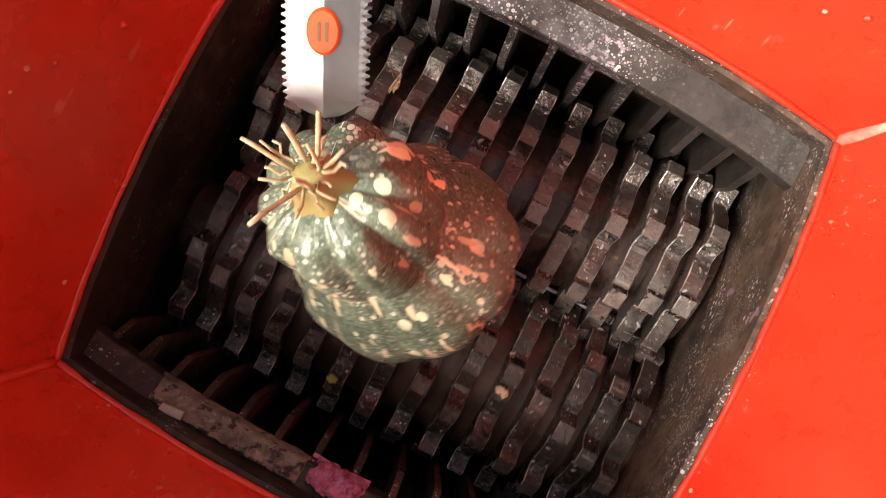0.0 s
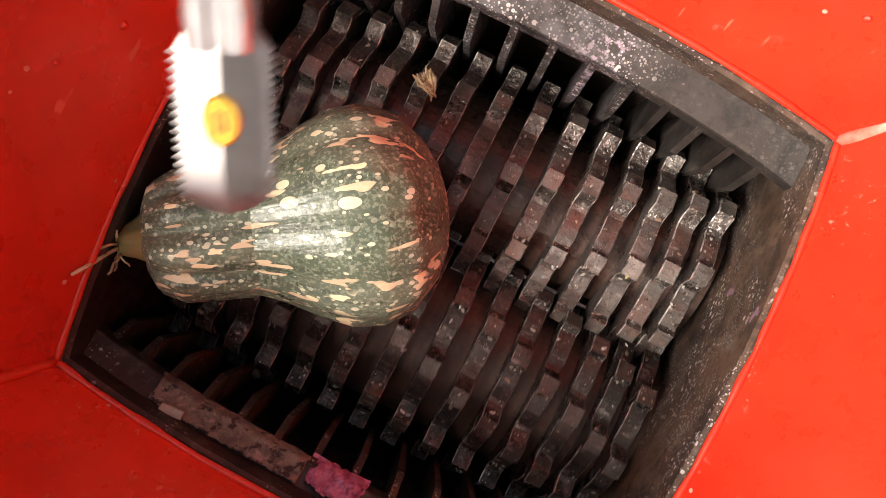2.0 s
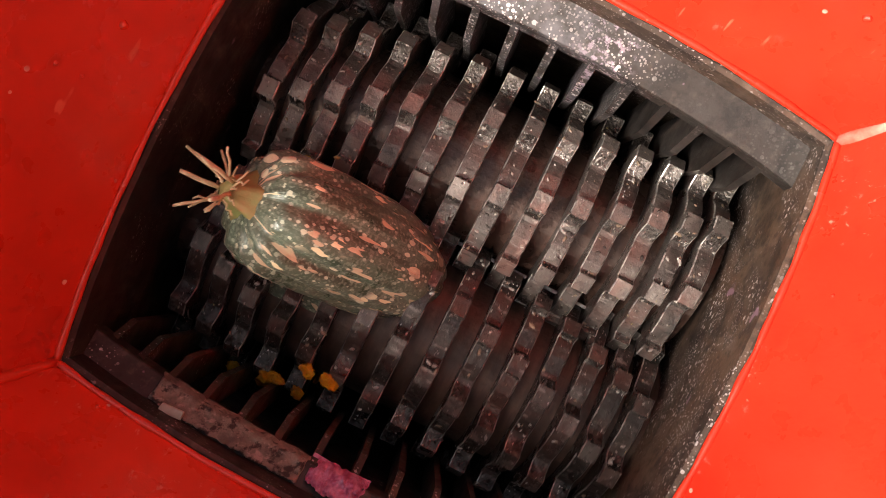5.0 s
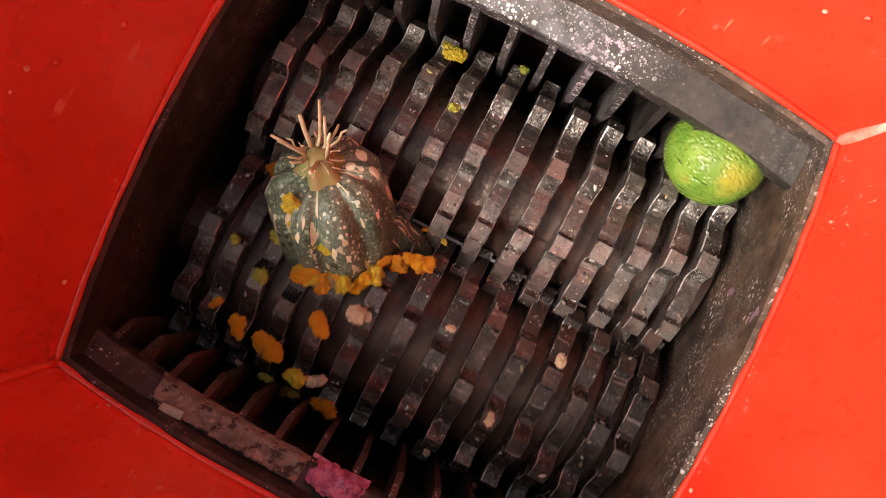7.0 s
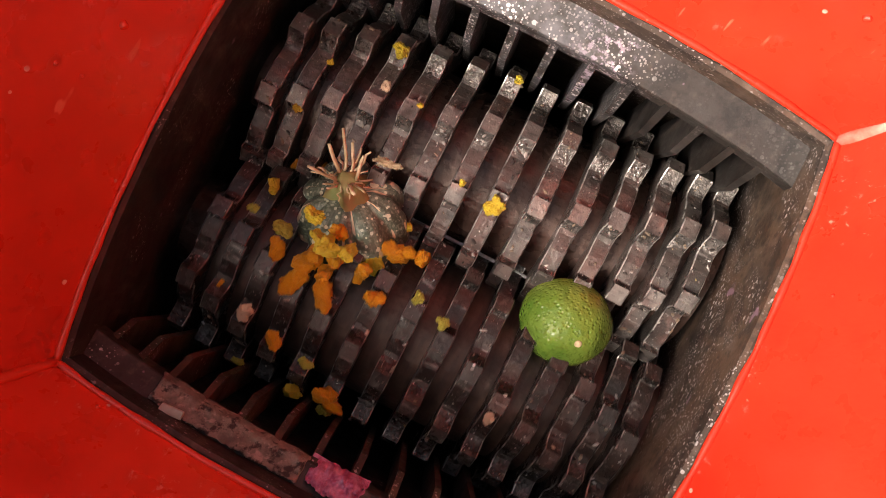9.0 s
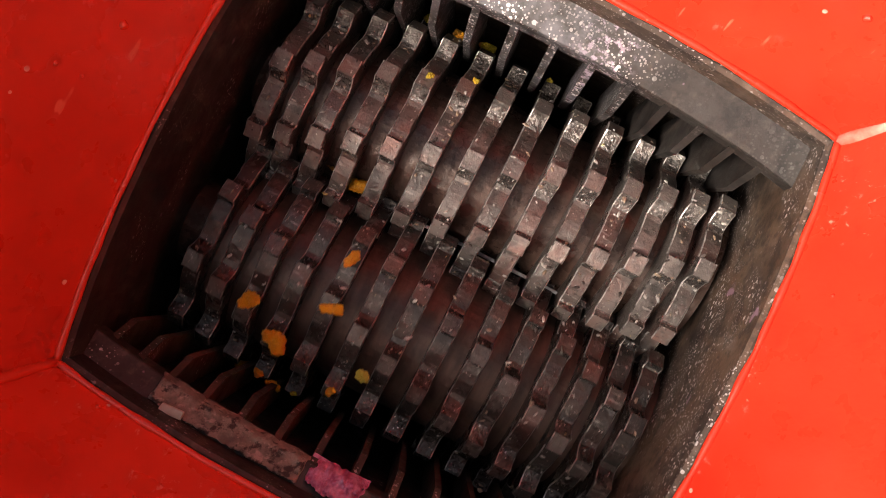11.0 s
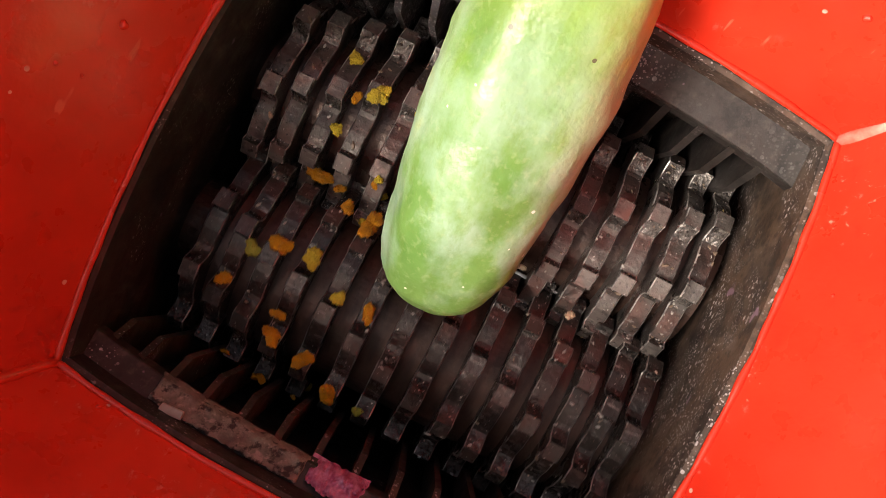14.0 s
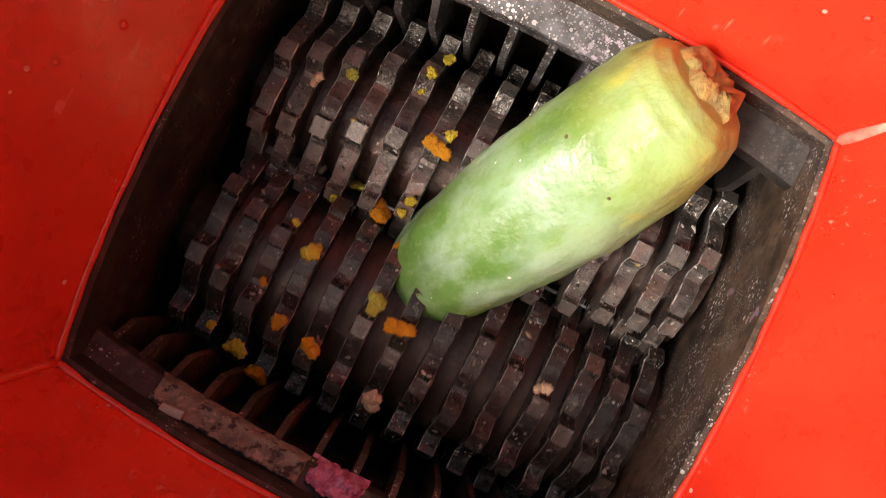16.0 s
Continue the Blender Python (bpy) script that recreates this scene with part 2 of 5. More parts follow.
STEEL = two_tone("bright_steel", (0.62, 0.62, 0.63), (0.50, 0.50, 0.51), 40, 0.28, 0.15, None, 0.9)
PALE_CHIP = two_tone("pale_chip", (0.58, 0.54, 0.44), (0.44, 0.40, 0.32), 120, 0.5, 0.4)
# rod steel: the sky's blue-white reflection is put into the base colour
ROD = two_tone("sky_glint_rod", (0.60, 0.63, 0.64), (0.30, 0.30, 0.30), 160, 0.45, 0.4, None, 0.1)
GOLD = two_tone("gold_badge", (0.75, 0.48, 0.07), (0.60, 0.36, 0.05), 120, 0.3, 0.3, None, 0.6)
INK = two_tone("dark_ink", (0.10, 0.05, 0.01), (0.14, 0.07, 0.02), 60, 0.5, 0.1)
PINK = two_tone("pink_pulp", (0.30, 0.05, 0.13), (0.55, 0.22, 0.34), 150, 0.45, 1.0)
ORANGE = two_tone("orange_badge", (0.70, 0.085, 0.008), (0.62, 0.06, 0.006), 40, 0.35, 0.1)
CONCRETE = two_tone("concrete", (0.26, 0.25, 0.24), (0.36, 0.35, 0.33), 3, 0.85, 0.3)


# ---- helpers of this scene ----
def part(name, bm, material, parent=None, label="", smooth=False):
    """One mesh object under a thing or a part, or a thing of its own."""
    bmesh.ops.recalc_face_normals(bm, faces=bm.faces)
    me = bpy.data.meshes.new(name)
    bm.to_mesh(me)
    bm.free()
    me.materials.append(material)
    if smooth:
        me.shade_smooth()
    ob = new(name, me)
    if parent:
        ob.parent = parent
    if label:
        ob["label"] = label
    return ob


def shared(name, mesh, parent, m):
    """Another piece on the same mesh."""
    ob = new(name, mesh)
    ob.parent = parent
    ob.matrix_basis = m
    return ob


def box(bm, lo, hi, bevel=0.0):
    r = bmesh.ops.create_cube(bm, size=1.0)
    lo, hi = Vector(lo), Vector(hi)
    for v in r["verts"]:
        v.co = Vector([lo[i] + (v.co[i] + 0.5) * (hi[i] - lo[i]) for i in range(3)])
    if bevel:
        es = list({e for v in r["verts"] for e in v.link_edges})
        bmesh.ops.bevel(bm, geom=es, offset=bevel, segments=2, affect="EDGES", profile=0.5)
    return bm


def grid(bm, rows, closed=False):
    """Quads through rows of points."""
    vs = [[bm.verts.new(p) for p in r] for r in rows]
    n = len(vs[0])
    for a, b in zip(vs, vs[1:]):
        for i in range(n if closed else n - 1):
            j = (i + 1) % n
            bm.faces.new((a[i], a[j], b[j], b[i]))
    return vs


def tube(bm, points, radii, sides=6):
    """A tapered tube along points."""
    rings = []
    for i, p in enumerate(points):
        p = Vector(p)
        d = Vector(points[min(i + 1, len(points) - 1)]) - Vector(points[max(i - 1, 0)])
        q = d.to_track_quat("Z", "Y")
        r = radii[i]
        rings.append([p + q @ Vector((r * math.cos(a), r * math.sin(a), 0))
                      for a in (2 * math.pi * k / sides for k in range(sides))])
    vs = grid(bm, rings, True)
    bm.faces.new(vs[0][::-1])
    bm.faces.new(vs[-1])


def lathe(bm, profile, sides, lobe=None):
    """Rings round the x axis through (x, r); lobe(x, a) scales r."""
    rings = []
    for x, r in profile:
        rings.append([(x, (r * (lobe(x, a) if lobe else 1)) * math.cos(a), (r * (lobe(x, a) if lobe else 1)) * math.sin(a))
                      for a in (2 * math.pi * k / sides for k in range(sides))])
    vs = grid(bm, rings, True)
    bm.faces.new(vs[0][::-1])
    bm.faces.new(vs[-1])


# ---- the place ----
HALF_X, HALF_Y, BULGE = 0.2505, 0.2312, 1.188   # opening of the chamber, its sides bulging outwards
FLOOR = -0.80


def rim(side, k):
    """Point of the bulging opening on a side (0 east, 1 north, 2 west, 3 south), k from -1 to 1 anticlockwise."""
    x, y = ((HALF_X, k * HALF_Y), (-k * HALF_X, HALF_Y), (-HALF_X, -k * HALF_Y), (k * HALF_X, -HALF_Y))[side]
    s = 1 - BULGE * (x * x + y * y)
    return Vector((x * s + 0.0035, y * s, 0))


def corner_shift(side, k, grow):
    """The opening grown by an even margin on both sides at its corners."""
    p = rim(side, k)
    f = Vector((1 + grow / 0.235, 1 + grow / 0.218, 1))
    return Vector((p.x * f.x, p.y * f.y, 0))


STEPS = [i / 14 * 2 - 1 for i in range(15)]
FINE = [i / 60 * 2 - 1 for i in range(61)]
shredder = tagged(new("shredder"), "dark steel twin-shaft shredder chamber with worn toothed cutter discs", "shredder")
for s in range(4):
    bm = bmesh.new()
    rows = []
    for grow, z in ((0.014, FLOOR), (0.014, -0.25), (0.007, -0.125), (0, -0.003), (0.003, 0.0), (0.020, 0.0), (0.024, FLOOR)):
        rows.append([corner_shift(s, k, grow) + Vector((0, 0, z)) for k in STEPS])
    grid(bm, rows + [rows[0]])
    bmesh.ops.remove_doubles(bm, verts=bm.verts, dist=1e-5)
    # west and south walls get their shade from the darker steel
    part("chamber_wall", bm, SHADED_STEEL if s in (2, 3) else SPATTERED if s == 0 else WALL, shredder, "steel chamber wall, darkened to stand in for shade" if s in (2, 3) else "scuffed dark steel chamber wall with pale specks")
for y in (0.012, -0.020):
    bm = bmesh.new()
    z = -0.174 if y > 0 else -0.168
    tube(bm, [(-0.075, y, z), (0.160, y, z)], [0.0018, 0.0018], 8)
    part("tie_rod", bm, ROD, shredder, "thin bright steel rod")

# hopper of red panels flaring up from the opening
hopper = tagged(new("hopper"), "glossy red painted steel feed hopper with welded flaring sides", "hopper")
RISE, FLARE = 0.30, 0.38
for s in range(4):
    bm = bmesh.new()
    rows = []
    for i in range(9):
        h = i / 8 * RISE
        rows.append([corner_shift(s, k, 0.006 + h * FLARE) + Vector((0, 0, 0.003 + h)) for k in STEPS])
    for i in range(8, -1, -4):
        h = i / 8 * RISE
        rows.append([corner_shift(s, k, 0.010 + h * FLARE) + Vector((0, 0, 0.002 + h)) for k in STEPS])
    grid(bm, rows + [rows[0]])
    bmesh.ops.remove_doubles(bm, verts=bm.verts, dist=1e-5)
    part("hopper_panel", bm, RED, hopper, smooth=False)
    # a rolled lip along the opening and a weld bead up the corner
    bm = bmesh.new()
    tube(bm, [corner_shift(s, k, 0.005 + 0.0007 * noise.noise(Vector((k * 9, s * 5.1, 4)))) + Vector((0, 0, 0.004)) for k in FINE], [0.0028 + 0.0012 * noise.noise(Vector((k * 9, s * 3.3, 0))) for k in FINE], 8)
    part("lip", bm, RED, hopper, smooth=True)
    bm = bmesh.new()
    pts, rad = [], []
    for i in range(40):
        h = i / 39 * RISE
        pts.append(corner_shift(s, 1, 0.006 + h * FLARE) + Vector((0, 0, 0.004 + h)))
        rad.append(0.0046 + 0.0016 * noise.noise(Vector((i * 0.35, s, 0))))
    tube(bm, pts, rad, 8)
    # one bead stays plain red; the others carry the painted highlight
    part("weld_bead", bm, RED if s == 2 else SEAM_GLARE, hopper, "" if s == 2 else "welded seam with pale glare painted into its red", smooth=True)

# ground
bm = bmesh.new()
bmesh.ops.create_grid(bm, x_segments=8, y_segments=8, size=60)
ground = part("ground", bm, CONCRETE)
ground.location.z = FLOOR
tagged(ground, "plain grey concrete ground under the machine", "ground", kind="structure")

# unseen wall, added to keep eastern sky light off the west panel
bm = bmesh.new()
box(bm, (0.75, -5.0, FLOOR), (0.95, 5.0, 3.4), 0.01)
sky_blocker = part("sky_blocker_east", bm, two_tone("blocker_dark", (0.045, 0.038, 0.033), (0.065, 0.055, 0.047), 4, 0.9, 0.3))
tagged(sky_blocker, "unseen plain dark brown wall added beside the machine to block sky light", "wall", kind="structure")

# paint runs and spatter knobs on the hopper
for s, k, h, r in ((2, -0.150, 0.060, 0.0032), (1, -0.625, 0.000, 0.0020), (2, -0.250, 0.000, 0.0030), (2, 0.025, 0.070, 0.0015), (3, -0.750, 0.010, 0.0018), (0, 0.400, 0.040, 0.0016), (1, -0.625, 0.090, 0.0030), (1, -0.250, 0.000, 0.0018), (2, 0.025, 0.090, 0.0018)):
    bm = bmesh.new()
    bmesh.ops.create_icosphere(bm, subdivisions=3, radius=r)
    for v in bm.verts:
        v.co *= 1 + 0.35 * noise.noise(v.co * 300 + Vector((k, h, s)))
    knob = part("paint_knob", bm, RED, hopper, smooth=True)
    knob.location = corner_shift(s, k, 0.006 + h * FLARE) + Vector((0, 0, 0.003 + h))

# ---- cutter shafts ----
AXIS_Y, AXIS_Z, TIP, ROOT = 0.085, -0.215, 0.114, 0.0965
PITCH, THICK, CORE = 0.0360, 0.0165, 0.0640
TEETH = 10
HELIX = {1: 5.70, -1: 6.45}             # degrees from disc to disc
SLOTS = {1: [i - 6.5 for i in range(14)], -1: [i - 6 for i in range(14)]}


def seat(sign, j):
    """Where disc j sits along its shaft (sign 1 north, -1 south); the pack closes up towards its ends."""
    if sign > 0:
        return 0.0055 + 0.03541 * j - 0.000082 * j ** 3
    return 0.0021 + 0.03513 * j - 0.000076 * j ** 3


def disc_pose(sign, j):
    """A disc on its shaft, each turned a little further than the one before."""
    return pose(seat(sign, j), 0, 0, -(HELIX[sign] * j + 5.04), 0, 0) if sign > 0 else pose(seat(sign, j), 0, 0, -(HELIX[sign] * j + 5.04), 0, 180)



def disc_profile(teeth):
    """Round a hooked disc: each tooth rises slowly, kicks up to a flat block, and drops."""
    pts = []
    step = 2 * math.pi / teeth
    for k in range(teeth):
        for f, r in ((0.0, 0.52), (0.12, 0.46), (0.28, 0.34), (0.42, 0.16), (0.52, 0.05), (0.60, 0.08), (0.66, 0.28), (0.71, 0.62), (0.74, 1.0), (0.98, 1.0), (0.985, 0.6)):
            pts.append((-(k + f) * step, ROOT + (TIP - ROOT) * r))
    return pts


def disc_mesh(face, edge, tips, wet):
    bm = bmesh.new()
    prof = disc_profile(TEETH)
    c = 0.0011
    rows = []
    for x, inset in ((-THICK / 2, None), (-THICK / 2, c), (-THICK / 2 + c, 0), (THICK / 2 - c, 0), (THICK / 2, c), (THICK / 2, None)):
        rows.append([(x, -(CORE - 0.02 if inset is None else r - inset) * math.sin(a), (CORE - 0.02 if inset is None else r - inset) * math.cos(a)) for a, r in prof])
    grid(bm, rows, True)
    bmesh.ops.recalc_face_normals(bm, faces=bm.faces)
    me = bpy.data.meshes.new("cutter_disc")
    bm.to_mesh(me)
    bm.free()
    me.materials.append(face)
    me.materials.append(edge)
    me.materials.append(tips)
    me.materials.append(wet)
    for p in me.polygons:
        strip, spot = divmod(p.index, len(prof))
        p.material_index = 1 if strip in (1, 3) else 2 if strip == 2 and spot % 11 == 8 else 3 if strip == 2 and spot % 11 in (5, 6, 7, 9, 10) else 0
    return me


def spacer_mesh(radius, material):
    bm = bmesh.new()
    w = PITCH - THICK
    lathe(bm, [(-w / 2, radius), (w / 2, radius)], 64)
    bmesh.ops.recalc_face_normals(bm, faces=bm.faces)
    me = bpy.data.meshes.new("spacer_ring")
    bm.to_mesh(me)
    bm.free()
    me.materials.append(material)
    return me


# south discs: edge and step darkened for shade as well
DISC_MESH, SHADED_MESH, SPACER_MESH = disc_mesh(DISC, EDGE, TIPS, wet_steel("wet_step", 1.0)), disc_mesh(SHADED_DISC, edge_steel("shaded_edge", (0.34, 0.31, 0.29)), SHADED_TIP, wet_steel("shaded_step", 0.5)), spacer_mesh(0.0780, SPACER)
WIDE_SPACER = spacer_mesh(0.0835, spacer_steel("dull_spacer_steel", 0.34, 0.60))


def cutter_shaft(sign):
    """sign 1: the north shaft, whose top runs south; -1: the south shaft."""
    bm = bmesh.new()
    lathe(bm, [(-0.238, 0.03), (-0.2375, 0.045), (0.2375, 0.045), (0.238, 0.03)], 24)
    shaft = part("cutter_shaft", bm, SPACER, shredder, "turning steel shaft packed with hooked cutter discs")
    for j in SLOTS[sign]:
        shared("cutter_disc", DISC_MESH if sign > 0 else SHADED_MESH, shaft, disc_pose(sign, j))
        shared("spacer_ring", SPACER_MESH if sign > 0 else WIDE_SPACER, shaft, pose(seat(sign, j + 0.5), 0, 0))
    return shaft


shaft_a = cutter_shaft(1)
shaft_b = cutter_shaft(-1)

def chip_material():
    m = Mat("grit", 0.45)
    isle = m.t.nodes.new("ShaderNodeNewGeometry").outputs["Random Per Island"]
    ramp = m.t.nodes.new("ShaderNodeValToRGB")
    ramp.color_ramp.interpolation = "CONSTANT"
    while len(ramp.color_ramp.elements) < 6:
        ramp.color_ramp.elements.new(0.5)
    for e, (at, col) in zip(ramp.color_ramp.elements, ((0.0, (0.36, 0.33, 0.30)), (0.34, (0.22, 0.16, 0.11)), (0.60, (0.04, 0.03, 0.026)), (0.955, (0.40, 0.32, 0.12)),
                                                       (0.962, (0.42, 0.27, 0.20)), (0.972, (0.56, 0.54, 0.51)))):
        e.position, e.color = at, (*col, 1.0)
    m.link(isle, ramp.inputs[0])
    return m.colour(ramp.outputs[0]).m


CHIPS = chip_material()


def grit(shaft, sign, count, seed):
    """Small bits stuck to the rims of the discs, turning with them."""
    rnd = random.Random(seed)
    prof = disc_profile(TEETH)
    verts, faces = [], []
    for n in range(count):
        j = rnd.choice(SLOTS[sign])
        i = rnd.randrange(len(prof))
        (a0, r0), (a1, r1) = prof[i], prof[(i + 1) % len(prof)]
        if a1 > a0:
            a1 -= 2 * math.pi
        f = rnd.random()
        a, r = a0 + (a1 - a0) * f, r0 + (r1 - r0) * f
        m = disc_pose(sign, j)
        x = rnd.uniform(-0.5, 0.5) * THICK * 0.9
        size = 0.0004 + 0.0016 * rnd.random() ** 5
        long, turn, flat = rnd.uniform(1, 2.6), rnd.uniform(0, 6.28), rnd.uniform(0.35, 0.8)
        base = len(verts)
        for k in range(6):
            b = k * math.pi / 3 + rnd.uniform(-0.3, 0.3)
            u, v = size * long * math.cos(b), size * math.sin(b)
            u, v = u * math.cos(turn) - v * math.sin(turn), u * math.sin(turn) + v * math.cos(turn)
            for lift, shrink in ((-0.0004, 1.0), (size * flat, rnd.uniform(0.4, 0.8))):
                g = a + v * shrink / r
                verts.append(m @ Vector((x + u * shrink, -(r + lift) * math.sin(g), (r + lift) * math.cos(g))))
        for k in range(6):
            p, q = base + 2 * k, base + 2 * ((k + 1) % 6)
            faces.append((p, q, q + 1, p + 1))
        faces.append(tuple(base + 2 * k + 1 for k in range(6)))
    me = bpy.data.meshes.new("grit")
    me.from_pydata(verts, [], faces)
    me.materials.append(CHIPS)
    ob = new("grit", me)
    ob.parent = shaft
    tagged(ob, "pale and brown bits stuck to the discs", kind="stuff")


grit(shaft_a, 1, 4000, 5)
grit(shaft_b, -1, 2500, 6)

# ---- comb bars along both long walls, with teeth between the discs ----


def comb(sign):
    bm = bmesh.new()
    pts_in, pts_out = [], []
    n = 24
    for i in range(n + 1):
        k = (i / n * 2 - 1) * 1.16
        p = rim(1 if sign > 0 else 3, k)
        p.x = math.copysign(min(abs(p.x), 0.236), p.x)
        pts_out.append(Vector((p.x, p.y + sign * 0.004, 0)))
    rows = []
    deep = 0.0265 if sign > 0 else 0.0150
    for dy, z in ((0, -0.030), (0.001, -0.029), (deep + 0.004, -0.043), (deep + 0.005, -0.045), (deep + 0.005, -0.060), (0, -0.060)):
        rows.append([Vector((p.x, p.y - sign * dy, z)) for p in pts_out])
    grid(bm, rows + [rows[0]])
    bar = part("comb_bar", bm, BAR if sign > 0 else SHADED_STEEL, shredder, "speckled bare steel comb bar" if sign > 0 else "comb bar in the same darkened steel as the south wall")
    w = 0.007 if sign > 0 else 0.0060
    for i in range(15 if sign < 0 else 14):
        x = seat(sign, i - 7 if sign > 0 else i - 6.5)
        if abs(x) > 0.222:
            continue
        y0 = abs(rim(1 if sign > 0 else 3, max(-0.98, min(0.98, (-x if sign > 0 else x) / 0.235))).y)
        bm = bmesh.new()
        prof = [(y0 - deep + 0.0007, -0.0435), (y0 - deep + 0.0025, -0.062), (y0 - 0.001, -0.062), (y0 - 0.001, -0.22), (y0 - deep - 0.010, -0.20), (y0 - deep - 0.0165, -0.105 if sign > 0 else -0.080)]
        grid(bm, [[(x - w / 2, sign * y, z) for y, z in prof], [(x + w / 2, sign * y, z) for y, z in prof]], True)
        bm.verts.ensure_lookup_table()
        bm.faces.new(bm.verts[:6])
        bm.faces.new(bm.verts[6:])
        part("comb_tooth", bm, BAR if sign > 0 else WALL, bar)
    return bar


comb(1), comb(-1)


# ---- residue dried on the south comb bar ----
def lump(name, side, x0, x1, start, wide, slope, rise, rough, material, label, seed, blob=False):
    """A crusty layer along a bar (side 1 north, -1 south), uneven on top and at its edge."""
    bm = bmesh.new()
    nx, ny = 90, 18
    rows = []
    o = Vector((seed, 0, 0))
    for j in range(ny + 1):
        row = []
        for i in range(nx + 1):
            x = x0 + (x1 - x0) * i / nx
            f = j / ny
            edge = abs(rim(3, (x - 0.0035) / 0.235).y)
            y = start + wide * f
            at = Vector((x, y, 0))
            e = min(i / 3, (nx - i) / 3, j / 2, (ny - j) / 2, 1)
            if blob:
                far = (2 * i / nx - 1) ** 2 + (2 * f - 1) ** 2 + 0.55 * noise.noise(at * 90 + o) + 0.3 * noise.noise(at * 260 + o)
                e = max(0.0, min(1.0, (1.1 - far) * 2.2))
            k = noise.noise(at * 90 + o)
            bumps = noise.noise(at * 150 + o) + 0.6 * noise.noise(at * 420 + o)
            row.append((x + 0.002 * k, side * (edge - y - 0.0012 * k), -0.031 - slope * y + e * (rise + rough * bumps) - (1 - e) * (0.006 if rise > 0.002 else 0.0018)))
        rows.append(row)
    grid(bm, rows)
    return tagged(part(name, bm, material, smooth=True), label, "residue")


def crust():
    m = Mat("brown_crust", 0.75)
    c = m.mix(m.ramp(m.noise(70, 6), 0.35, 0.65), (0.115, 0.098, 0.078), (0.25, 0.215, 0.17))
    c = m.mix(m.ramp(m.noise(85, 5, None, 0.65), 0.54, 0.62), c, (0.035, 0.024, 0.020))
    c = m.mix(m.ramp(m.noise(150, 7, None, 0.7), 0.56, 0.66, 0, 0.7), c, (0.38, 0.33, 0.28))
    c = m.mix(m.ramp(m.noise(55, 4), 0.66, 0.72), c, (0.34, 0.25, 0.21))
    return m.colour(c).bump(m.noise(260, 5), 0.8, 0.002).m


lump("dried_residue", -1, -0.156, -0.016, -0.001, 0.0190, 0.85, 0.0046, 0.0030, crust(), "brown dried pulp caked on the comb bar", 3.0)
lump("pulp_residue", -1, -0.018, 0.034, 0.001, 0.0200, 0.85, 0.0060, 0.0050, PINK, "pink wet pulp clinging to the comb bar", 9.0, True)


def plastic_chip():
    """A pale flat shard lying on the bar beside the crust."""
    bm = bmesh.new()
    box(bm, (-0.0095, -0.0032, -0.003), (0.0095, 0.0032, 0.0016), 0.0005)
    for v in bm.verts:
        v.co += Vector((0.0012 * noise.noise(v.co * 300), 0.001 * noise.noise(v.co * 250 + Vector((4, 0, 0))), 0))
    chip = tagged(part("shard", bm, PALE_CHIP), "pale cream plastic shard lying on the comb bar", "shard")
    chip.matrix_world = pose(-0.1312, -0.2085, -0.0262, 0, 0, 2)


plastic_chip()


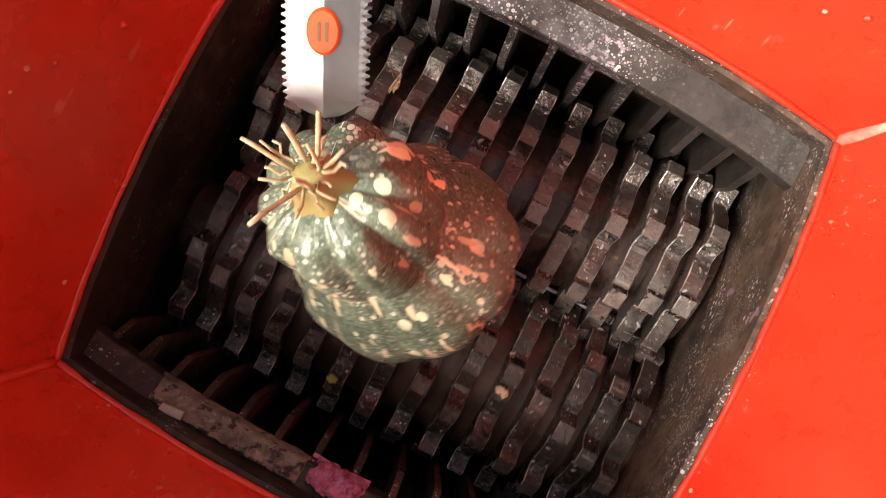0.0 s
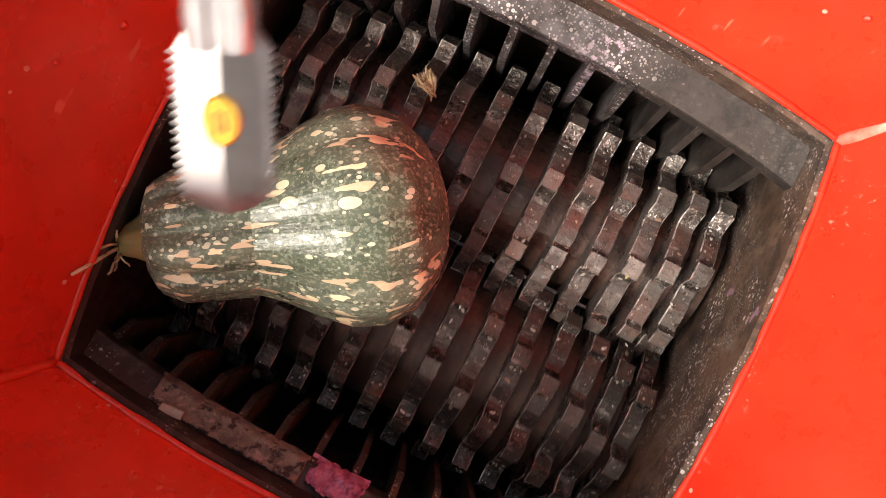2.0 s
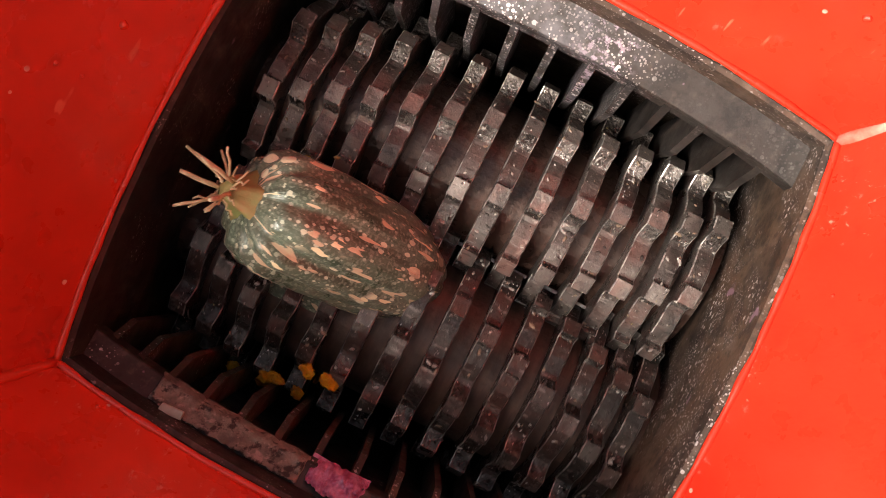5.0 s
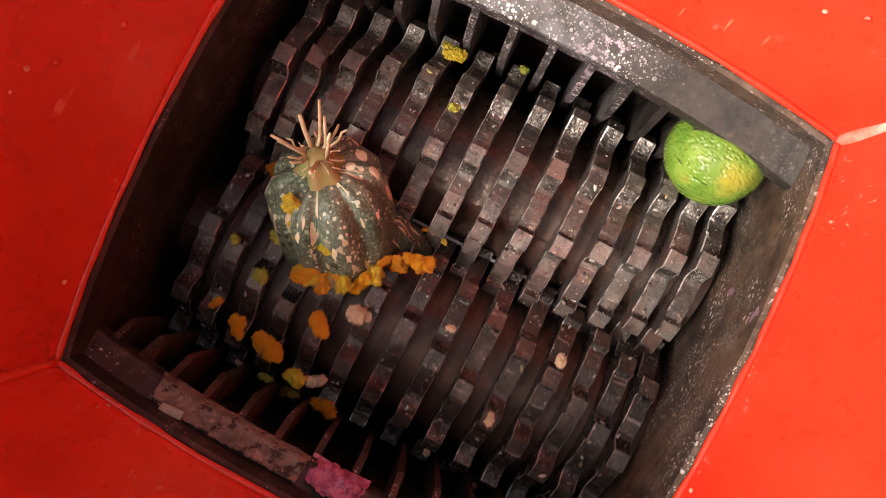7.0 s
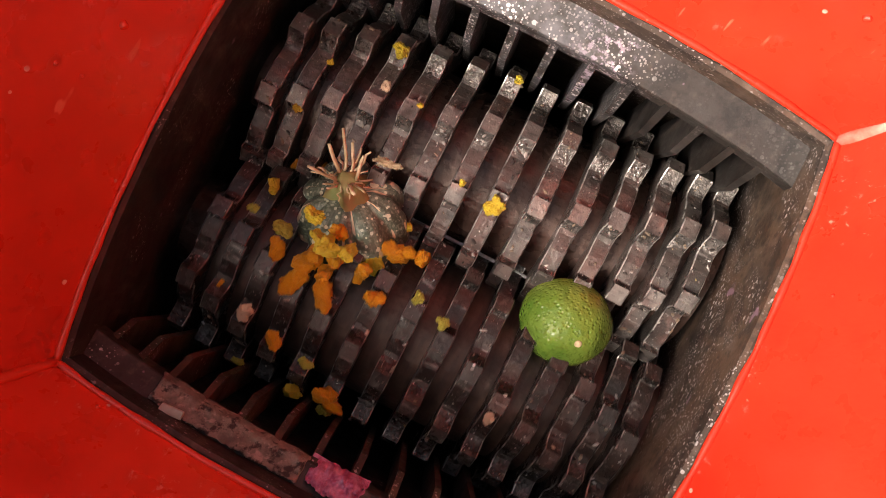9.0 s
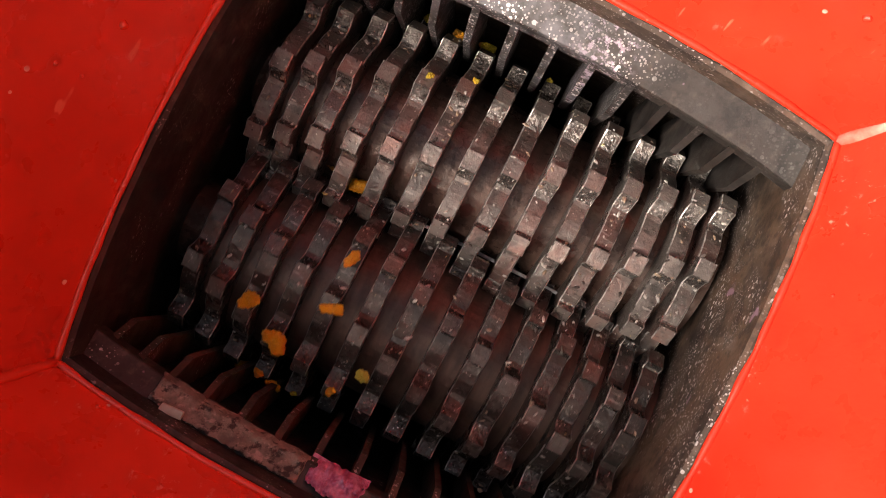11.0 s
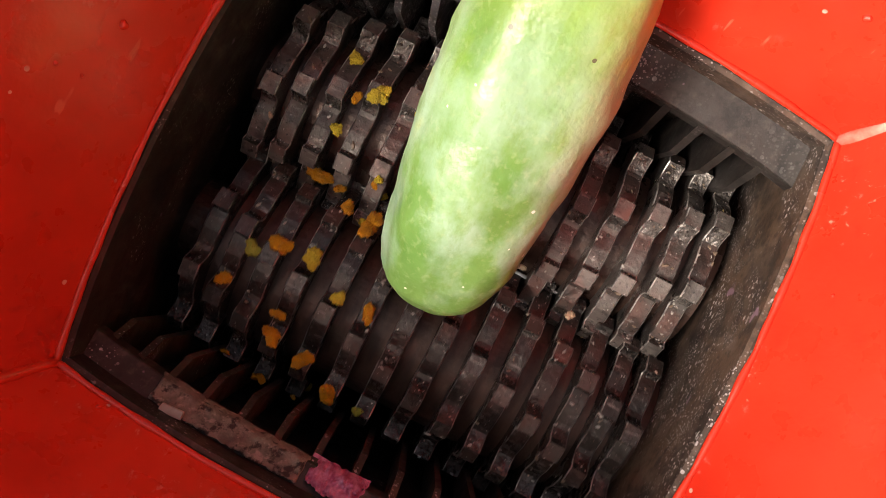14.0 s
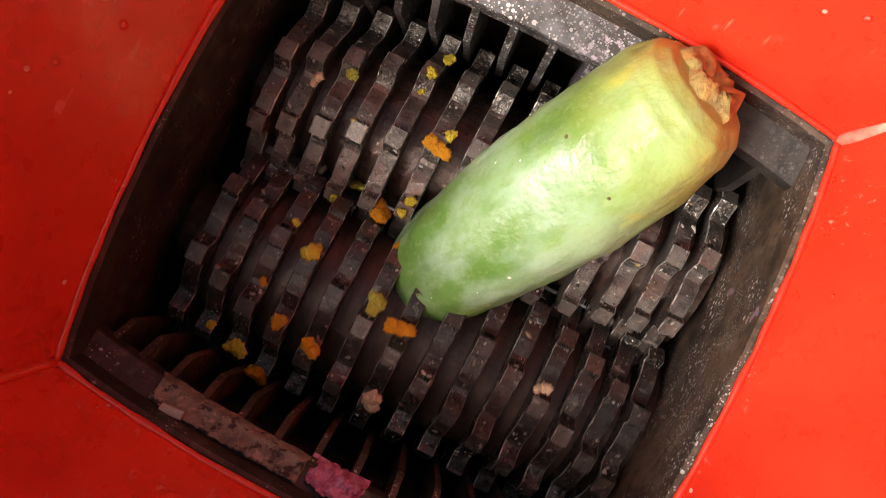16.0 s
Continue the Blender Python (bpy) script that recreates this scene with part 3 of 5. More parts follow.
# ---- pumpkin ----
def pumpkin():
    thing = tagged(new("pumpkin"), "dark green pear-shaped pumpkin with cream streaks and a dry stem", "pumpkin")
    bm = bmesh.new()
    core = [(-0.120, 0.012), (-0.119, 0.025), (-0.112, 0.039), (-0.095, 0.048), (-0.070, 0.051), (-0.045, 0.053), (-0.020, 0.053),
            (0.005, 0.053), (0.035, 0.051), (0.060, 0.046), (0.082, 0.037), (0.100, 0.025), (0.110, 0.010)]
    bulb = [(-0.056, 0.030), (-0.052, 0.0425), (-0.040, 0.0520), (-0.020, 0.0615), (0.005, 0.0745), (0.030, 0.085), (0.055, 0.087), (0.080, 0.079), (0.100, 0.060), (0.112, 0.037), (0.117, 0.015), (0.116, 0.004)]

    def smooth_line(knots):
        prof = []
        for a, b in zip(knots, knots[1:]):
            for j in range(3):
                f = j / 3
                prof.append((a[0] + (b[0] - a[0]) * f, a[1] + (b[1] - a[1]) * f))
        return prof + [knots[-1]]

    def lobe(x, a):
        deep = 0.034 + 0.13 * max(0, (-x - 0.02) / 0.10) + 0.03 * max(0, (x - 0.06) / 0.06)
        return 1 + deep * (abs(math.cos(5 * a + 0.5 * math.sin(2 * a))) ** 0.6 * 2 - 1.2) + 0.02 * math.sin(a * 2 + x * 30)

    lathe(bm, smooth_line(core), 90, lobe)
    part("neck", bm, PUMPKIN, thing, smooth=True)
    bm = bmesh.new()
    lathe(bm, smooth_line(bulb), 90, lobe)
    crushed = part("bulb", bm, PUMPKIN, thing, "swollen streaked bulb, crushed down as it is drawn in", smooth=True)
    bm = bmesh.new()
    rnd = random.Random(4)
    lathe(bm, [(-0.142, 0.004), (-0.140, 0.009), (-0.133, 0.0115), (-0.126, 0.0140), (-0.119, 0.019), (-0.110, 0.022)], 20,
          lambda x, a: 1 + 0.18 * math.cos(5 * a) + 0.12 * math.sin(3 * a + x * 90))
    part("stem", bm, BASE, thing, "short stem base, green turning brown", smooth=True)
    for k in range(22):
        bm = bmesh.new()
        a = k / 22 * 6.28 + rnd.uniform(-0.3, 0.3)
        stick = k % 4 == 0
        spread = rnd.uniform(0.004, 0.030) if stick else rnd.uniform(0.008, 0.020)
        long = rnd.uniform(0.026, 0.040) if stick else rnd.uniform(-0.008, 0.016)
        r = rnd.uniform(0.0013, 0.0022) if stick else rnd.uniform(0.0007, 0.0013)
        shake = 0.0006 if stick else 0.002
        pts = []
        for j in range(5):
            f = j / 4
            o = 0.009 + spread * f
            pts.append((-0.140 - long * f, o * math.cos(a) + rnd.uniform(-shake, shake), o * math.sin(a) + rnd.uniform(-shake, shake)))
        tube(bm, pts, [r * 0.9, r, r * 0.95, r, r * 0.8], 6)
        part("stem_fibre", bm, STEM, thing, smooth=True)
    return thing, crushed


def rind_strip():
    """A crushed strip of pumpkin rind, curled over its length, skin outside."""
    bm = bmesh.new()
    rows = []
    for i in range(25):
        f = i / 24
        w = 0.030 * (1 - 0.75 * f) + 0.004 * noise.noise(Vector((f * 6, 2, 0)))
        rows.append([(-0.050 + 0.105 * f, w * math.sin(a) + 0.012 * math.sin(f * 3), 0.9 * w * math.cos(a) - 0.022 * f * f + 0.002 * noise.noise(Vector((f * 9, a * 2, 5))))
                     for a in [-1.5 + 3.0 * k / 16 for k in range(17)]])
    grid(bm, rows)
    bmesh.ops.solidify(bm, geom=bm.faces[:], thickness=0.004)
    return tagged(part("rind_strip", bm, PUMPKIN, smooth=True), "crushed strip of dark green pumpkin rind on the cutters", "rind")


# ---- lime ----
def lime_half(side, label):
    """One half of a lime, its dome towards local +z (side 1) or -z, with a torn pale cut face."""
    thing = tagged(new("lime"), label, "lime")
    bm = bmesh.new()
    rows = []
    for i in range(21):
        e = i / 20 * math.pi / 2 * 0.995
        row = []
        for k in range(64):
            a = 2 * math.pi * k / 64
            d = Vector((math.cos(a) * math.cos(e), math.sin(a) * math.cos(e), math.sin(e)))
            r = 0.0405 * (1 + 0.03 * noise.noise(d * 2.2))
            ragged = (0.0022 * noise.noise(Vector((math.cos(a) * 5, math.sin(a) * 5, 3))) if i == 0 and side > 0 else 0)
            row.append((d.x * r * 1.06, d.y * r, side * (d.z * r * 1.04 + ragged)))
        rows.append(row)
    vs = grid(bm, rows, True)
    bm.faces.new(vs[-1])
    part("skin", bm, LIME, thing, smooth=True)
    bm = bmesh.new()
    rings = [[(f * 0.0405 * math.cos(a) * 1.05, f * 0.0400 * math.sin(a), side * (0.0015 + 0.0015 * noise.noise(Vector((f * 4 * math.cos(a), f * 4 * math.sin(a), 8)))))
              for a in (2 * math.pi * k / 32 for k in range(32))] for f in (0.02, 0.3, 0.6, 0.85, 0.99)]
    vs = grid(bm, rings, True)
    bm.faces.new(vs[0])
    part("cut_flesh", bm, two_tone("lime_flesh", (0.55, 0.60, 0.28), (0.68, 0.70, 0.45), 90, 0.35, 0.6), thing, "torn pale green flesh")
    if side > 0:
        bm = bmesh.new()
        bmesh.ops.create_icosphere(bm, subdivisions=2, radius=0.0035)
        for v in bm.verts:
            v.co = Vector((v.co.x + 0.012, v.co.y, v.co.z * 0.4 + 0.0405))
        part("stem_scar", bm, STEM, thing, "small dry stem scar", smooth=True)
    return thing


# ---- long melon ----
def melon():
    thing = tagged(new("green_papaya"), "long pale green papaya with white bloom and torn brown stem end", "papaya")
    bm = bmesh.new()
    prof = [(-0.165, 0.006), (-0.163, 0.021), (-0.157, 0.035), (-0.145, 0.046), (-0.12, 0.055), (-0.08, 0.0610), (-0.03, 0.0635), (0.02, 0.0640),
            (0.06, 0.0630), (0.10, 0.0605), (0.13, 0.0560), (0.145, 0.0500), (0.153, 0.0390), (0.155, 0.025)]
    fine = []
    for a, b in zip(prof, prof[1:]):
        for j in range(6):
            fine.append((a[0] + (b[0] - a[0]) * j / 6, a[1] + (b[1] - a[1]) * j / 6))
    fine.append(prof[-1])
    lathe(bm, fine, 96, lambda x, a: 1 + 0.022 * math.cos(5 * a + x * 2) + 0.018 * math.sin(2 * a + x * 25) + 0.012 * math.sin(3 * a - x * 50))
    for v in bm.verts:
        v.co.y += 0.10 * (0.03 - v.co.x) ** 2 * 1.5
        v.co.x = -0.165 + (v.co.x + 0.165) * 1.06
    for v in bm.verts:
        d = Vector((0, v.co.y, v.co.z)).normalized()
        v.co += d * (0.0022 * noise.noise(v.co * 28) + 0.0012 * noise.noise(v.co * 75))
    part("body", bm, MELON, thing, smooth=True)
    bm = bmesh.new()
    lathe(bm, [(0.146, 0.036), (0.152, 0.031), (0.158, 0.029), (0.163, 0.023), (0.161, 0.012), (0.156, 0.003)], 36, lambda x, a: 1 + 0.15 * math.sin(5 * a))
    for v in bm.verts:
        v.co += Vector((noise.noise(v.co * 160), noise.noise(v.co * 170 + Vector((5, 0, 0))), noise.noise(v.co * 150 + Vector((0, 9, 0))))) * 0.007
        v.co.y += 0.10 * (0.03 - v.co.x) ** 2 * 1.5
        v.co.x = -0.165 + (v.co.x + 0.165) * 1.06
    part("stem_end", bm, STUB, thing, "torn brown stem end", smooth=True)
    return thing


# ---- tongs ----
def tongs():
    """Two steel arms with saw-edged heads; local +x runs from the heads to the bow, the jaw opens in z."""
    thing = tagged(new("tongs"), "steel food tongs with saw-toothed heads and oval badges", "tongs")
    for sgn in (1, -1):
        bm = bmesh.new()
        rows = []
        for x, w, z in ((0.086, 0.0155, 0.012), (0.103, 0.0165, 0.014), (0.118, 0.0150, 0.016), (0.30, 0.0120, 0.018)):
            rows.append([(x, y * w, sgn * (z + d)) for y, d in ((-1, -0.006), (-1, 0), (-0.8, 0.0025), (-0.35, 0.0025), (-0.2, 0.001), (0.2, 0.001), (0.35, 0.0025), (0.8, 0.0025), (1, 0), (1, -0.006),
                                                                (0.9, -0.006), (0.88, -0.0005), (-0.88, -0.0005), (-0.9, -0.006))])
        vs = grid(bm, rows, True)
        bm.faces.new(vs[0][::-1])
        bm.faces.new(vs[-1])
        arm = part("arm", bm, STEEL, thing)
        bm = bmesh.new()
        up, lo = [], []
        n = 88
        for i in range(n + 1):
            x = 0.098 * i / n
            w = 0.0225 * min(1, (max(x, 0.0001) / 0.012) ** 0.5) if x < 0.012 else 0.0225
            if x > 0.088:
                w = 0.0225 - (x - 0.088) * 0.7
            tooth = 0.0022 * (1 if i % 4 in (1, 2) else -0.2) if 0.010 < x < 0.088 else 0
            up.append((x, w + tooth, w))
        rows = []
        for f in (-1, -0.95, -0.6, 0, 0.6, 0.95, 1):
            rows.append([(x, f * (w if abs(f) == 1 else plain - 0.001), sgn * (0.0135 - 0.006 * max(0, 1 - x / 0.03) ** 2 - 0.003 * abs(f))) for x, w, plain in up])
        vs = grid(bm, rows)
        bmesh.ops.solidify(bm, geom=bm.faces[:], thickness=0.0011)
        part("head", bm, STEEL, arm, "saw-edged steel head")
        bm = bmesh.new()
        r = bmesh.ops.create_cone(bm, cap_ends=True, segments=28, radius1=1, radius2=0.86, depth=1)
        for v in bm.verts:
            v.co = Vector((0.052 + v.co.x * 0.0135, v.co.y * 0.0100, sgn * 0.0145 + v.co.z * 0.0016 * sgn))
        badge = part("badge", bm, GOLD if sgn > 0 else ORANGE, arm, "gold oval badge" if sgn > 0 else "orange oval badge")
        for yy in (-0.0022, 0.0022):
            bm = bmesh.new()
            box(bm, (0.0465, yy - 0.0009, min(sgn * 0.0152, sgn * 0.0157)), (0.0575, yy + 0.0009, max(sgn * 0.0152, sgn * 0.0157)))
            part("mark", bm, INK, arm)
    bm = bmesh.new()
    tube(bm, [(0.298 + 0.02 * math.cos(a), 0, 0.018 * math.sin(a)) for a in [-math.pi / 2 + math.pi * i / 10 for i in range(11)]], [0.008] * 11, 8)
    part("bow", bm, STEEL, thing, smooth=True)
    return thing


(the_pumpkin, the_bulb), the_melon, the_tongs, the_strip = pumpkin(), melon(), tongs(), rind_strip()
the_lime = lime_half(1, "glossy green lime with pitted, partly yellowed skin")
lost_half = lime_half(-1, "half of the green lime, sheared off and drawn under the cutters")


# ---- scraps of flesh carried round by the discs ----
def scrap_mesh(seed, size, material):
    """A torn chunk: one skin drawn over a handful of lumps."""
    rnd = random.Random(seed)
    bm = bmesh.new()
    o = Vector((rnd.uniform(0, 50), 3, 7))
    lumps = []
    for n in range(rnd.randint(5, 8)):
        far, way = rnd.uniform(0.20, 0.62), rnd.uniform(0, 6.28)
        lumps.append((Vector((far * math.cos(way) * 0.7, far * math.sin(way) * 1.15, rnd.uniform(-0.15, 0.35))), rnd.uniform(0.34, 0.60)))
    for v in bmesh.ops.create_icosphere(bm, subdivisions=4, radius=1)["verts"]:
        d = v.co.normalized()
        r = 0.52
        for p, s in lumps:
            q = d.dot(p)
            inside = q * q - p.length_squared + s * s
            if inside > 0:
                r = max(r, q + math.sqrt(inside))
        r *= 1 + 0.30 * noise.noise(d * 2.4 + o) + 0.20 * noise.noise(d * 6 + o) + 0.08 * noise.noise(d * 15 + o)
        v.co = Vector((d.x * r, d.y * r, d.z * r * 0.75)) * size
    bmesh.ops.recalc_face_normals(bm, faces=bm.faces)
    me = bpy.data.meshes.new("scrap")
    bm.to_mesh(me)
    bm.free()
    me.materials.append(material)
    me.shade_smooth()
    me.set_sharp_from_angle(angle=radians(50))
    return me


def strand_mesh(seed):
    """A small tangle of dry strands, one unit in size."""
    rnd = random.Random(70 + seed)
    bm = bmesh.new()
    for k in range(9):
        a, b = rnd.uniform(-0.5, 0.5), rnd.uniform(0.6, 1.2)
        pts = [(a * 0.5 + rnd.uniform(-.2, .2), -b + 2 * b * f + rnd.uniform(-.1, .1), 0.25 + rnd.uniform(-.2, .35)) for f in (0, 0.3, 0.6, 1)]
        tube(bm, pts, [0.05, 0.13, 0.12, 0.04], 5)
    bmesh.ops.recalc_face_normals(bm, faces=bm.faces)
    me = bpy.data.meshes.new("strands")
    bm.to_mesh(me)
    bm.free()
    me.materials.append(STEM)
    return me


SPIN_A, SPIN_B = 63.72, 130.4            # degrees a second
PHASE_A, PHASE_B = 18.6, 26.8       # degrees at the start


def lying(neck, far, roll=0.0, share=0.5):
    """The pose of a long thing whose +x axis runs from one end to the other."""
    a, b = Vector(neck), Vector(far)
    x = (b - a).normalized()
    y = Vector((0, 0, 1)).cross(x).normalized()
    z = x.cross(y)
    m = Matrix((x, y, z)).transposed().to_4x4()
    m.translation = a + (b - a) * share
    return m @ pose(0, 0, 0, roll)


KINDS = {"O": (FLESH, "bright orange torn piece of pumpkin flesh on the cutters"), "Y": (YELLOW, "yellow scrap of pumpkin flesh on the cutters"),
         "G": (GREENISH, "green and yellow scrap of rind on the cutters"), "P": (PALE, "pale scrap of pulp and seed on the cutters"), "S": (STEM, "brown dry stem strands on the cutters")}
NAMES = {"O": "pumpkin_scrap", "Y": "flesh_scrap", "G": "rind_scrap", "P": "pulp_scrap", "S": "stem_strand"}
SHAPES = {k: [scrap_mesh(11 * i + ord(k), 1.0, KINDS[k][0]) for i in range(5)] for k in "OYGP"}
SHAPES["S"] = [strand_mesh(i) for i in range(5)]
LIFT = {"O": 0.1145, "Y": 0.1145, "G": 0.1135, "P": 0.1125, "S": 0.118}


def carried_round(sign, t, x, turn, kind, size, index):
    """A scrap that comes up with its shaft, shows at t with that turn from the top towards the middle, and goes down again."""
    ob = new(NAMES[kind], SHAPES[kind][index % 5])
    tagged(ob, KINDS[kind][1], "scrap", "shredded scraps on the cutters")
    ob.scale = (size * 1.12, size * 1.12, size * 1.12)
    spin = SPIN_A if sign > 0 else SPIN_B
    rise, sink = t - (turn + 175) / spin, t + (185 - turn) / spin
    rise, sink = max(0.0, rise), min(16.0, sink)
    n = max(2, int((sink - rise) * spin / 30))
    times = sorted({0.0, 16.0} | {round(rise + (sink - rise) * i / n, 2) for i in range(n + 1)})
    rows = []
    for s in times:
        g = turn + spin * (min(max(s, rise), sink) - t)
        a = radians(g)
        r = LIFT[kind]
        rows.append((s, pose(x, sign * (AXIS_Y - r * math.sin(a)), AXIS_Z + r * math.cos(a), sign * g) @ pose(0, 0, 0, 0, 0, 67 * index)))
    walk(ob, rows)


# pieces pressed out round the sinking pumpkin: kind, size, tilt, place
PRESSED = (
    ("Y", 0.011, 60, -0.1335, -0.0119, -0.0300), ("Y", 0.013, 40, -0.1149, -0.0312, -0.0520), ("O", 0.011, 30, -0.0833, -0.0337, -0.0900),
    ("Y", 0.009, 50, -0.1252, -0.0275, -0.0480), ("Y", 0.011, 30, -0.0969, -0.0302, -0.0580), ("O", 0.013, 20, -0.0795, -0.0567, -0.1050), ("O", 0.012, 80, -0.0684, -0.0428, -0.1150),
    ("Y", 0.013, 10, -0.0472, -0.0463, -0.1200), ("O", 0.012, 40, -0.0293, -0.0316, -0.1250), ("O", 0.014, 65, -0.0111, -0.0223, -0.1250), ("G", 0.013, 35, -0.1320, -0.0556, -0.1000),
    ("O", 0.016, 15, -0.0987, -0.0719, -0.1000), ("O", 0.013, 55, -0.0799, -0.0762, -0.1000), ("Y", 0.010, 70, -0.1577, -0.0255, -0.1200), ("O", 0.012, 25, -0.0509, -0.0591, -0.1100))

